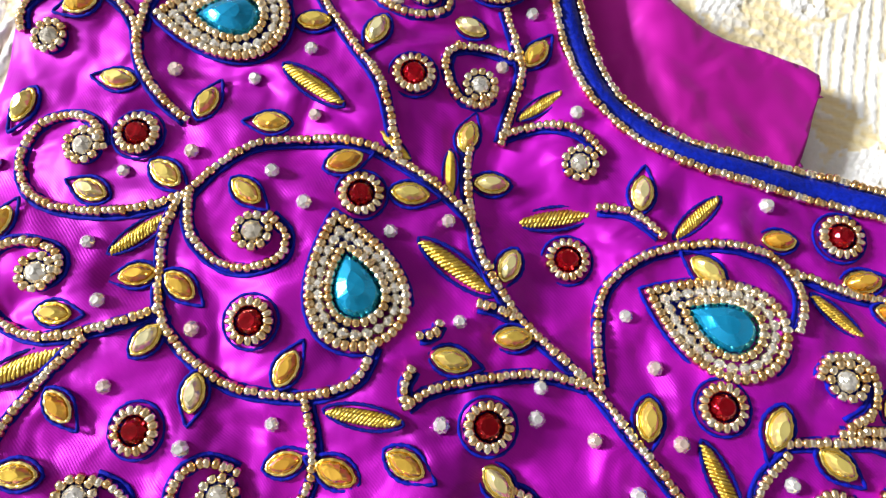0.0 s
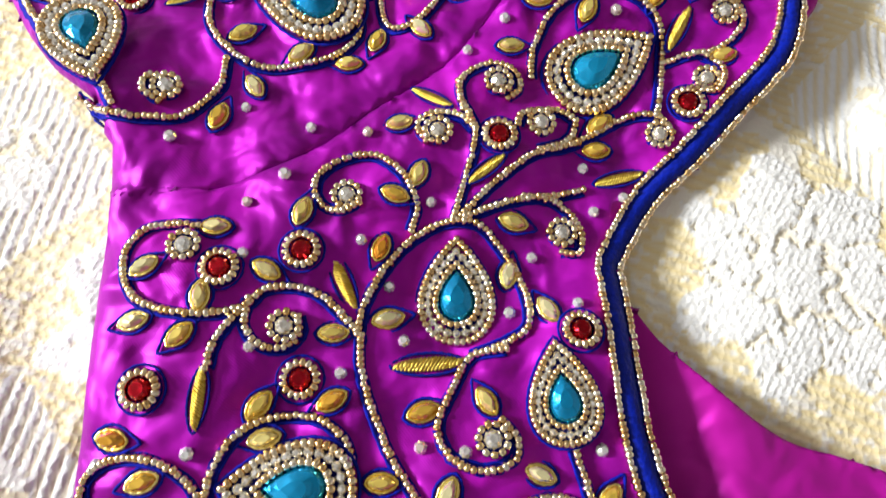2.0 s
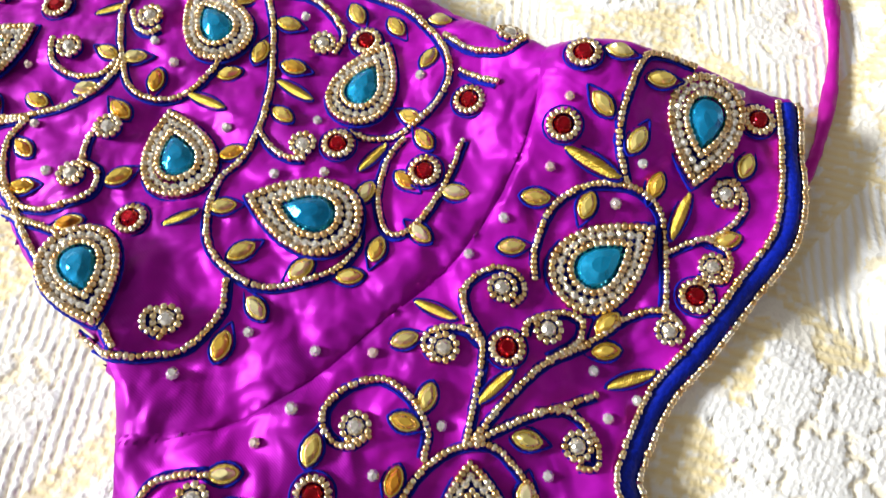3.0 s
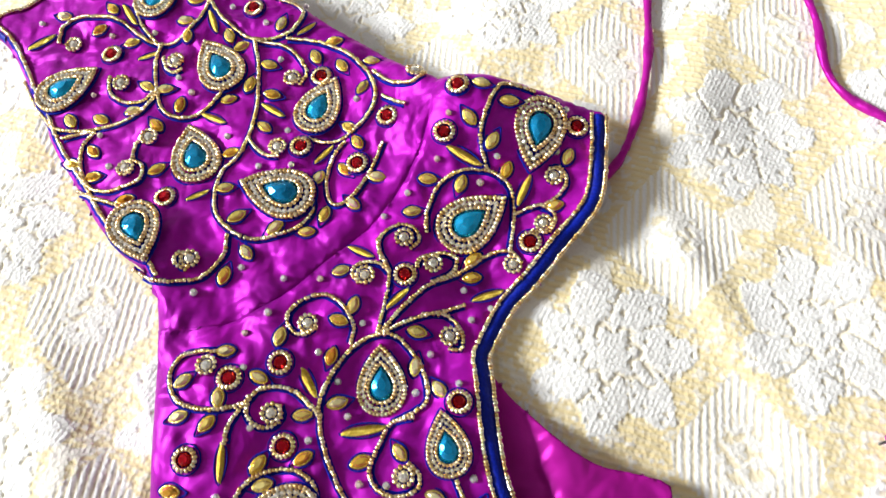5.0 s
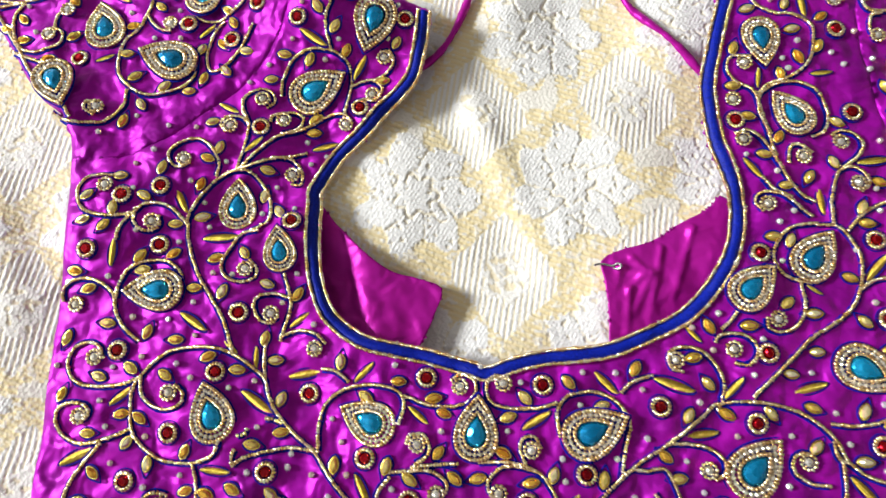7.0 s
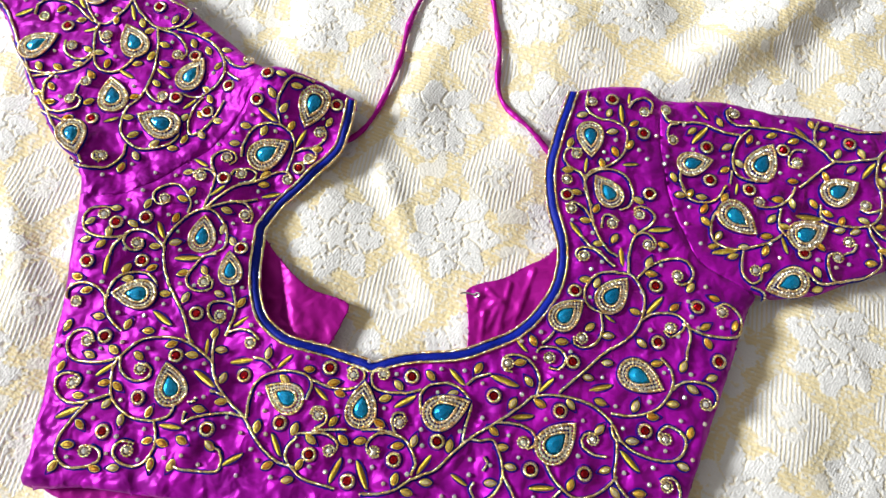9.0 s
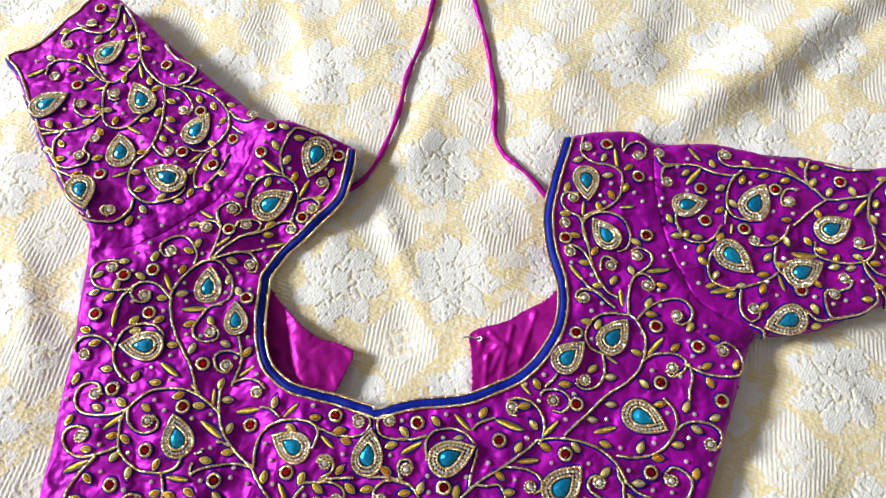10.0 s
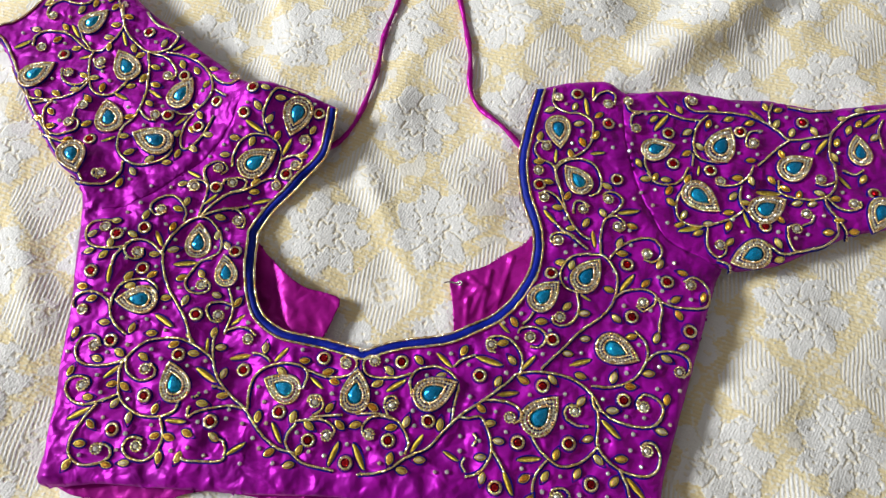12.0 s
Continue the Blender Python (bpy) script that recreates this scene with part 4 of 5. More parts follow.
add_vine([(-204.4, 30.2), (-205, 35.7), (-199.7, 40.1), (-190.7, 40.6), (-183.5, 37.4), (-179.5, 32.3), (-176.6, 23.1), (-171.3, 15.9), (-165.1, 11.2)])
add_vine([(-178.4, 31.4), (-177.6, 37.8), (-174.3, 44.1), (-169.9, 48.1), (-163.6, 50.3), (-155, 49.7), (-149, 45.1), (-147.7, 40.4)])
add_vine([(-98.6, 44.7), (-96, 36.7), (-94.3, 28.8), (-96.2, 21.4), (-98.3, 12.1)])
add_vine([(-95.6, 32.7), (-103.5, 34.6), (-110.1, 32.6), (-111.2, 27), (-108.2, 21.3), (-103, 20.2), (-100.4, 23.2)])
add_vine([(-98.2, 13.9), (-90, 16.8), (-81.1, 15), (-76.5, 10.7)])
add_vine([(-180.2, 3.4), (-182.8, 7.9), (-187.7, 10.1), (-194.1, 8.9), (-198.5, 2.6), (-197, -4.4), (-190.7, -9), (-181.4, -10.3), (-170.9, -9.4), (-161.4, -6.3)])
add_vine([(-161.4, -6.3), (-155.8, 0.7), (-148.5, 6.3), (-138.4, 8.3), (-126.3, 7.7), (-115.8, 3.1), (-108.7, -1.9), (-103.9, -6.3), (-101.9, -12.9), (-97, -21.6), (-89.1, -30.1), (-79, -38.5), (-71.4, -48.2), (-62.7, -58), (-54, -64), (-43.8, -66.7)])
add_vine([(-105, 13), (-105.3, 4), (-103.9, -6.3)])
add_vine([(-160.6, -6.3), (-159, -14.2), (-153.6, -19.2), (-147.2, -20.4), (-141.2, -17.9), (-140.7, -12.9), (-144.2, -9.6)])
add_vine([(-162.8, -8), (-165, -17.4), (-163.6, -29.3), (-157.9, -36.8), (-148.5, -42.5), (-139.6, -43.9), (-130.6, -43.3), (-123.6, -40.1), (-121, -34)])
add_vine([(-164.3, -29.3), (-173.9, -33.4), (-185.6, -35.9), (-194.8, -33.4), (-199.6, -27.3), (-199.4, -21.3), (-194, -17.8), (-185.8, -19.1), (-183.8, -23.1), (-187.3, -25.6)])
add_vine([(-176.8, -35.8), (-184.3, -44.3), (-189.5, -52.6), (-191.4, -61), (-190.2, -68.3), (-184.3, -73.2), (-176.9, -74.2), (-168.5, -72.2), (-163.7, -68.2), (-165, -63.3), (-170.5, -60.9)])
add_vine([(-133.3, -44.7), (-130.8, -53.9), (-132.2, -62.5), (-136.7, -69), (-144.2, -71.7), (-152.2, -69), (-155.9, -64.1), (-154.7, -59.2), (-150.1, -56.7), (-145, -58.3)])
add_vine([(-79, -38.5), (-89.4, -36.9), (-100.5, -38.7), (-109.7, -41.2), (-114.3, -44.5)])
add_vine([(-113.9, -44.5), (-115, -41.1), (-113.5, -37.7)])
add_vine([(-101.7, -24), (-97.9, -24.6), (-94.8, -25.9)])
add_vine([(-77.2, -38.5), (-77.7, -28.4), (-75.4, -17.9), (-67.2, -11.1), (-56.7, -8.7), (-47.8, -9.1), (-40.6, -11.7), (-37.9, -17.8), (-40.1, -25.7)])
add_vine([(-118.2, -68.7), (-113.8, -71), (-106.1, -71.8), (-91.3, -71.7), (-88.3, -66.7), (-90.2, -60.1), (-95.1, -57.7)])
add_vine([(-77.3, -1.3), (-70.8, -2.4), (-64.5, -6.8)])
add_vine([(-43.7, -49.2), (-48.5, -54.8), (-49.2, -61.6), (-43.8, -68.3), (-37, -73.2), (-26.2, -76), (-17.9, -77.6)])
add_vine([(-112.7, -31.5), (-110, -30.8), (-109.3, -29)])
add_vine([(-37.9, -13.3), (-27.6, -17.2), (-15.6, -18), (-8, -15.4), (-4.8, -9.6), (-6.7, -5.4), (-12, -3.8), (-16.2, -6)])
add_vine([(10.3, -6.1), (4.3, -4.1), (0.1, -7.6), (0.3, -12.8), (3, -16.7), (9.8, -18.6), (21.9, -18.5), (31.4, -16.1)])
add_vine([(32.5, -30.5), (31.5, -20.4), (35.8, -13.6), (42.7, -11.4), (50.1, -11.1), (57.5, -14.5), (62.9, -21.1), (63.6, -26.3), (60.6, -38.5), (59.1, -48.1)])
add_vine([(-33.6, -44.3), (-23.9, -43.4), (-13.5, -42.8)])
add_vine([(-3.7, -42.1), (10.5, -42), (21.7, -45.7), (27.8, -52.3), (31, -60.6), (28.9, -67.1)])
add_vine([(-43.5, -46.7), (-33.6, -46), (-27, -45.8), (-20.5, -48.7), (-17.8, -53), (-20.1, -57.5)])
add_vine([(-36.5, -34.3), (-34.6, -30.8), (-28.9, -30.5), (-26.1, -35.5), (-27.4, -39.9), (-32.1, -43.1)])
add_vine([(16.5, -42.3), (14.6, -36.7), (16, -31.7), (21.3, -31), (24, -35.5)])
add_vine([(7.8, -57.9), (1.3, -55.9), (0.3, -50.2), (5.5, -44.6), (12.2, -43.6), (21.7, -45.7)])
add_vine([(-1.3, -80), (10.2, -79.1), (20, -75.9), (28.2, -70.3), (43, -63.9), (49.6, -57.4), (56.4, -50.7), (65.5, -42.6), (78, -34.8), (88.2, -27.9), (97.5, -20.8), (102, -16.7)])
add_vine([(59.1, -48.1), (63.5, -44.6), (70.4, -44.9), (78.2, -44.3), (82.4, -51.3), (84.6, -60.4), (84.4, -67.7), (80.2, -75.1), (74.4, -79.8), (67.8, -81.4)])
add_vine([(67.5, -78.3), (65.4, -73.5), (67.5, -70)])
add_vine([(79.7, -33.4), (89.5, -33.4), (98.8, -35.4), (104.3, -40), (104.1, -45.8), (100.1, -48.4)])
add_vine([(102.5, -16.3), (111.4, -15), (123.6, -15.3), (135.2, -17.9), (143.3, -21.8), (151.3, -28.7), (155.9, -36.4), (158, -40.7)])
add_vine([(119.5, -12.8), (127.7, -5.2), (136.7, 2.6), (144, 9.8), (152.8, 16.7)])
add_vine([(84.5, -63.7), (89.3, -71.7), (92.5, -78.1)])
add_vine([(111.2, -55.6), (114.2, -62.3), (119.8, -69.2), (127, -74.5), (135.3, -74.8), (143.7, -71.7), (149.6, -66.9), (154.2, -62)])
add_vine([(119.7, -71.8), (112.9, -79.6), (110.1, -89.2), (111.4, -98.5)])
add_vine([(131.7, -96.9), (133.6, -92.3), (129.7, -88.4), (123.1, -89.2), (121.3, -93.8)])
add_vine([(148.1, -50.2), (141.5, -49.6), (135, -45.8), (133.6, -40.9), (137.1, -37), (142.5, -37.3)])
add_vine([(61, -11), (66.3, -6.5), (75, -3.5)])
add_vine([(73.2, -54.8), (75.1, -58), (72.9, -62.2)])
add_vine([(158.2, 67.6), (167.1, 66.5), (173.6, 57.9), (175.6, 48.5), (173, 37.3), (168.1, 28.3), (160.8, 21.4), (153.7, 16.7)])
add_vine([(173, 36.4), (180.9, 40.7), (191.5, 41.7), (198.2, 39.1), (200.3, 34.4), (197.1, 28.9), (190.9, 26), (187, 29.3)])
add_vine([(199.4, 34.4), (207.5, 29.7), (217.6, 27.2), (228, 26.9), (235.4, 29.7), (237.5, 38.1), (234, 45.5), (227.4, 49.3), (220.9, 46.4)])
add_vine([(171.5, 64.6), (178.1, 71.8), (185.7, 76.4), (196.7, 79.3), (204.7, 77.3), (208.5, 70.5), (207, 64.7), (200.4, 61.3), (195.3, 63.2)])
add_vine([(165.5, 68.5), (166.1, 80.6), (169.5, 92.3), (176.2, 96.2), (182.4, 93.1), (183.8, 87.1), (179.9, 83.8)])
add_vine([(173.4, 96.3), (180.2, 101.1), (184.3, 107.1), (182.8, 112.4), (175.5, 115.9), (170.7, 113.3)])
add_vine([(202, 34.4), (202.8, 25.2), (200.3, 16.4), (199.8, 11.3)])
add_vine([(230.1, 118.3), (224.5, 110.2), (222.6, 100.3), (225.5, 93.2), (234, 88.3), (243.2, 88.7), (256.3, 92.2), (265.9, 96.9), (269.9, 99.8)])
add_vine([(242.9, 86.3), (241.5, 76.4), (242.5, 69.5), (247.3, 65.1), (253, 67.6), (254.6, 72.8)])
add_vine([(247, 62.8), (253.8, 59.9), (256.8, 55.2)])
add_vine([(271.5, 118.8), (269.3, 109.8), (270.3, 102.8), (275, 97.8)])
add_vine([(204.3, 130.2), (211, 123.1), (221, 121.5), (228.9, 125), (234.4, 133.7)])
add_vine([(300.5, 123.9), (299.8, 116.1), (305.4, 111.3), (317.7, 108.5), (330.4, 109.8), (338.8, 116.9), (342.4, 127), (342, 135.1)])
add_vine([(282.8, 135.2), (278.5, 127.3), (269.1, 120.8), (259.8, 120.1), (254.5, 122.2)])
add_vine([(330.1, 108.9), (332.1, 101.5), (338, 93.6), (342.1, 85.8), (344.5, 79)])
add_vine([(332.8, 109.1), (339.5, 102.5), (348.1, 99.9), (355.9, 102.5), (356.2, 106.5)])
add_vine([(336.6, 90.7), (335.1, 82), (327.7, 75.2), (314.5, 71.4), (303.5, 69.5), (300, 76.2), (299.4, 84), (301.8, 87.9), (306.5, 89.4)])
add_vine([(311.8, 88.8), (317.6, 90.8), (320.3, 95.6)])
add_vine([(284.3, 73.4), (292.5, 67.6), (307.1, 69.5)])
add_vine([(326.9, 121.8), (332.4, 119.3), (339.7, 121.9)])
add_vine([(348.4, 131.6), (356.9, 128.7), (363, 131.7)])
add_vine([(168.3, 189.6), (173.6, 196.9), (180.6, 199.3), (186.1, 194.9), (184.1, 186.4)])
add_vine([(194.8, 194), (194.2, 186.1), (196.8, 181.3), (203.6, 181.2), (221, 181.8), (228.4, 178.1), (237.8, 175), (247.7, 173.8)])
add_vine([(203.5, 180), (197.5, 177.8), (195.1, 169.5), (198.2, 165.1)])
add_vine([(243.4, 195.2), (239.6, 191.9), (241.5, 185.2), (248.2, 181.8), (261.8, 181.4), (274.8, 179.8), (287.4, 176.2), (298.1, 170.7), (307.1, 163.5), (313.3, 157.5), (327.1, 157.3), (341.9, 160.3), (348.2, 165.3), (359.4, 174.9), (371.6, 179.6), (387.9, 181.3), (400.8, 183)])
add_vine([(254.9, 178.1), (247.6, 171.5), (243.1, 161.6), (241.6, 150.7), (244.5, 142.6), (253.7, 139.5), (265.1, 139.3)])
add_vine([(305, 187.2), (301, 179.5), (301, 170.7), (304.3, 164.9)])
add_vine([(317.1, 184.9), (328.1, 181.6), (339.5, 181.5), (350.2, 182.6)])
add_vine([(313.2, 156.8), (304.3, 150.8), (295.7, 143.6), (286.8, 136)])
add_vine([(293.7, 164), (285.5, 163.9), (281.3, 158.4), (281.5, 151.9), (286.8, 150.4)])
add_vine([(348.2, 165.3), (342.1, 155.6), (340.4, 142.2), (342.9, 135.2)])
add_vine([(385.5, 172.6), (381.6, 164.1), (380.6, 156.6), (382, 149.3)])
add_vine([(237.6, 135.7), (240, 145.5)])
add_vine([(139.9, 201.8), (137.6, 191.1), (139.8, 184.6), (145.4, 179.7), (154.8, 178), (162.2, 175.4), (166.5, 168.2), (163.6, 153.9), (154.1, 144.8), (142.5, 140.9), (136.6, 135.6)])
add_vine([(133.8, 154.9), (125.2, 155.5), (122.1, 149.2), (125.4, 142.7), (133.2, 138.7), (135.7, 135.6)])
add_vine([(-58.4, 149.1), (-50.8, 153.7), (-47.9, 158.8), (-50.1, 164.4), (-54.4, 164.1)])
add_vine([(123.8, 114.4), (130.2, 115.9), (137.4, 111.3), (141.6, 103), (145.8, 92.6), (151.8, 83.6), (158.6, 79.8)])
add_vine([(135.7, 136.5), (137.9, 127.3), (140.2, 115.4), (142.5, 103)])
add_vine([(159.8, 104.2), (153.7, 108.5), (149.1, 106.4), (147.8, 98.9)])
add_vine([(134.5, 91.4), (140.1, 85.4), (147.1, 81.6)])
add_vine([(156.7, 72.3), (148.8, 78.9), (141.8, 83.5), (133.6, 84.1), (130.7, 79.5), (133.2, 74.8)])
add_vine([(158.1, 68.6), (146.5, 66.7), (139.1, 60.7), (135.9, 51.7), (138.2, 44.1), (146.9, 40), (153.9, 39.4)])
add_vine([(146.9, 40), (147.1, 27.6), (142.6, 19.4), (135.6, 16.5), (129.6, 18.3), (128.7, 22.6)])
add_vine([(116.5, 26.7), (112.8, 21.7), (108.4, 17.9)])
add_vine([(184.3, 11.7), (189.6, 4.5), (190.6, -3.3), (187.6, -11), (181, -19.4), (171.5, -23.8), (161.1, -25.1), (152.6, -24.1)])
add_vine([(190.3, -7.6), (196.4, -3), (204.6, -2), (212.8, -3.7), (217.5, -8.3), (217.8, -15.1), (213.3, -18.9)])
add_vine([(151.9, -32.1), (154, -38.9), (158, -40.7), (164.4, -45.8), (174.1, -49.4), (184, -51), (192.4, -49.1), (197.6, -42.5), (196.9, -35.9), (191.4, -31.6), (185.7, -30.5), (181.7, -34.8), (182.4, -39.1)])
add_vine([(155.5, -40.7), (154.9, -50.6), (153.3, -62), (159.3, -71.7), (167.1, -77.3), (175, -80.4), (184, -80.9), (190.9, -76.5), (193.2, -68.5), (190.5, -62.1), (185.7, -60.5), (181.7, -62.9)])
add_vine([(167, -78.1), (170.4, -87.5), (172, -98.4)])
add_vine([(-69.7, 146.5), (-63.6, 148.7), (-58.3, 149.4), (-53.7, 144.5), (-56.7, 137.2), (-63.2, 138.3)])
add_vine([(105, 11.8), (106.2, 14.1), (111.8, 15.7), (119, 14.7), (123.5, 10.1), (122.5, 4.5), (118, 1.3), (113.5, 2.1)])
add_vine([(88.8, -1.6), (84.3, -0.5), (83.1, 4.4), (85.2, 8.1), (91.1, 9.3), (98.2, 7.4), (104.1, 2), (107.1, -5.6), (105.9, -14.2), (104.1, -18.3)])
add_vine([(141.3, 114.3), (137, 126.6), (138.3, 135.5), (146.6, 140.9), (157.5, 141.4), (167.1, 135.4), (170.5, 124.8), (167.6, 115.9), (161.4, 112.6)])
add_vine([(204.4, 145.5), (203, 137.5), (206.1, 129.5)])
for spot in [(-221.2, 279, -240.5, 259.3), (-206.9, 241.1, -191.8, 214.6), (-255.9, 229.6, -280.6, 211.3), (-210.2, 197, -201.5, 167.3), (-183.9, 166, -152.7, 155.1), (-144.3, 215.7, -157.7, 189.8)]:
    add_drop(*spot)
for spot in [(-215.8, 128.7, -227.5, 155.9), (-62.4, 162.1, -54.5, 193.3), (-73.4, 153.1, -100.7, 135.4), (-68, -18.5, -42.2, -30.8), (164.6, 64.3, 146.3, 41.5), (144.3, 137.3, 159.8, 115), (328.3, 141.9, 301.5, 128.1), (360.5, 82.9, 372.4, 107.8)]:
    add_drop(*spot)
for spot in [(-125.9, 95.3, -125.4, 67.8), (-103, 68.6, -99.5, 45.3), (-175.6, 35, -146.2, 35.6)]:
    add_drop(*spot)
for spot in [(-131.4, -7.9, -121.6, -34.7)]:
    add_drop(*spot)
for spot in [(-3.8, -12.7, -5.8, -41.9), (63.2, -21.8, 34.3, -34.5), (130, -31.1, 107.5, -54.1)]:
    add_drop(*spot)
for spot in [(253.6, 99.4, 230, 120.2), (302.8, 108.6, 274.6, 95), (256.1, 61.1, 284.7, 71.1)]:
    add_drop(*spot)
for spot in [(227.5, 153.3, 201.5, 146.9), (270.8, 167.9, 254.6, 140.3), (363.6, 160.9, 363.5, 135.3)]:
    add_drop(*spot)
for spot in [(140.9, 149.1, 139.9, 177.2)]:
    add_drop(*spot)
for spot in [(134.3, 47, 114.3, 28.3)]:
    add_drop(*spot)
for spot in [(185, -8.1, 158.1, 5.6)]:
    add_drop(*spot)
for spot in [(-134.5, 172), (-121, 192), (-184.2, 257.5), (-250.4, 237.3), (-151.5, 217.8), (-159.2, 181.8), (-215.7, 161), (-90.1, 196.5), (-96.7, 178.4)]:
    add_red(*spot)
for spot in [(-247, 309.7)]:
    add_red(*spot)
for spot in [(-180.5, 83.1), (-162.3, 88.3), (-193.4, 54.9), (-160.5, 58.4), (-96.3, 71.3), (-118.1, 24.8), (-115.2, 121.2), (-64.8, 133.4)]:
    add_red(*spot)
for spot in [(-126.8, -3.1), (-145, -30.7), (-164.4, -52), (-99, -47.2), (-83.4, -12.7), (-55, -41), (-173.7, 6.5)]:
    add_red(*spot)
for spot in [(-27.8, -5.2), (25.6, -8.2), (78, -17.4), (43.7, -46.8), (-35, -58.9), (17.6, -59.2), (-9.7, -73.1), (119.8, -24.3), (101.8, -60.3), (134.9, -61.1), (86.5, -87.7), (127.9, 6.7), (147.6, -86)]:
    add_red(*spot)
for spot in [(181.6, 125.1), (183.2, 59.6), (209.1, 46.2), (182.9, 22.1), (219.9, 11.3), (251.2, 132.3), (284.2, 87.9), (367.2, 112.6)]:
    add_red(*spot)
for spot in [(178.3, 170), (223.1, 162.5), (276.9, 163.2), (324.8, 170.7), (224.1, 137.8)]:
    add_red(*spot)
for spot in [(156.6, 195.2), (-41.7, 181.3)]:
    add_red(*spot)
for spot in [(124.4, 121.6), (129.7, 53.7)]:
    add_red(*spot)
for spot in [(172.8, -33.6)]:
    add_red(*spot)
for spot in [(-277.5, 261.6, -17), (-258.4, 251.8, 37), (-252.4, 261.9, -49), (-241.8, 243.4, 12), (-214.4, 243.3, 90), (-212.6, 265.2, 0), (-217, 253.5, -6), (-195.2, 243.2, -74), (-202.8, 272.4, -22), (-170.4, 246.6, 69), (-189.4, 237.3, 24), (-175.6, 225.7, -21), (-184, 216, 69), (-173.6, 210.2, -20), (-175.9, 193, -40), (-145.9, 235.8, 10), (-154.4, 228.7, -67), (-142.1, 222.5, -59), (-132.3, 209, 53), (-128.5, 223.3, -12), (-134.4, 181.8, -58), (-151.4, 166.9, 58), (-126.3, 165.1, -15), (-140.2, 170.4, -46), (-148.1, 149.5, 70), (-136.4, 153.6, -45), (-168, 144.4, 37), (-155.3, 142.2, 0), (-184.1, 150, 28)]:
    add_leaf(*spot)
for spot in [(-190.5, 163.8, 3), (-231.5, 159.8, 13), (-220.8, 174.3, 27), (-251.2, 185.8, -47), (-249.6, 173.6, -1), (-260.7, 180.8, -11), (-264, 202, -55), (-250.8, 202.4, -31), (-236.5, 205.7, 12), (-230.9, 217.8, -31), (-222.7, 216.1, 0), (-215.3, 207.6, 81), (-223.8, 196.4, -48), (-189.9, 181.3, 15), (-193.5, 209.3, 13), (-138.2, 189.7, -34), (-86.1, 183.1, -59), (-80.6, 196.7, -20), (-69.6, 189.7, -4), (-77.5, 173.5, 57), (-72.3, 163.4, 67), (-104.7, 161.3, -10), (-91.3, 158.4, 67), (-111.9, 148.7, 2)]:
    add_leaf(*spot)
for spot in [(-237.1, 299.7, 8), (-232.6, 286.4, 74), (-243.4, 280.1, 64), (-271, 286.5, 27), (-220.2, 290.4, 74), (-215.6, 282.1, 52), (-234.2, 310.9, 2)]:
    add_leaf(*spot)
for spot in [(-187.3, 124.5, 72), (-163.1, 98.3, 72), (-183.2, 93.6, 2), (-144.2, 90.7, 70), (-197.2, 82.6, 34), (-183.6, 76, 91), (-197.5, 69.8, 18), (-186.6, 66.9, 45), (-169.9, 83.2, -29), (-153.8, 69.1, 4), (-141.6, 73, 15), (-168.7, 52.4, 51), (-152.9, 53.8, 31), (-166.8, 45.4, 13), (-191.4, 36, 20), (-198.9, 44.5, -6), (-180.9, 19.4, -5), (-161.3, 15.3, 69), (-200.5, 12.6, 67), (-141, 36.8, 1), (-126.7, 34.8, 68), (-132.5, 51.9, 19), (-118.3, 54.5, -56), (-106.5, 39.3, -20), (-91.3, 34.4, 56), (-105.7, 12.9, 75), (-135.5, 109.9, 68), (-141.1, 104.2, -19), (-111.5, 99.3, -17), (-112.6, 86.1, 78)]:
    add_leaf(*spot)
for spot in [(-103.5, 76.5, -57), (-88.2, 127.8, 36), (-89.1, 120.8, 2), (-140.9, 124.6, 13), (-147.2, 11.7, 1), (-179.5, 134.4, -56)]:
    add_leaf(*spot)
for spot in [(-166.5, -1.7, -36), (-182.1, -5.6, -19), (-149.3, -4.8, -37), (-198.4, -13.9, 67), (-169.2, -22.6, 14), (-160.2, -24.3, -37), (-183.5, -31.3, 0), (-165.2, -35.2, 53), (-137.3, -39, 64), (-154.4, -44.6, 86), (-179.5, -48.6, -45), (-184.3, -61, 0), (-136.1, -56.1, 19), (-126.2, -57, -19), (-165.6, -74.2, -9), (-154.2, -73.1, 5), (-131.7, -69.8, 86), (-191.5, -73.9, 55), (-113.5, -54.6, -28), (-106.4, -35.6, -10), (-94.6, -30.3, 7), (-116.8, -2.1, -4), (-100.1, 2.6, 2), (-95.8, -15.5, 68), (-130.8, 3.9, 23), (-96.7, -56.9, -47), (-68.9, -44.2, 85), (-59.6, -66.6, 30), (-55.8, -14.1, -38), (-46.8, -74.4, 15)]:
    add_leaf(*spot)
for spot in [(-118.3, -69.5, 62), (-45.2, -44.3, 73), (-68.5, 1.9, 83)]:
    add_leaf(*spot)
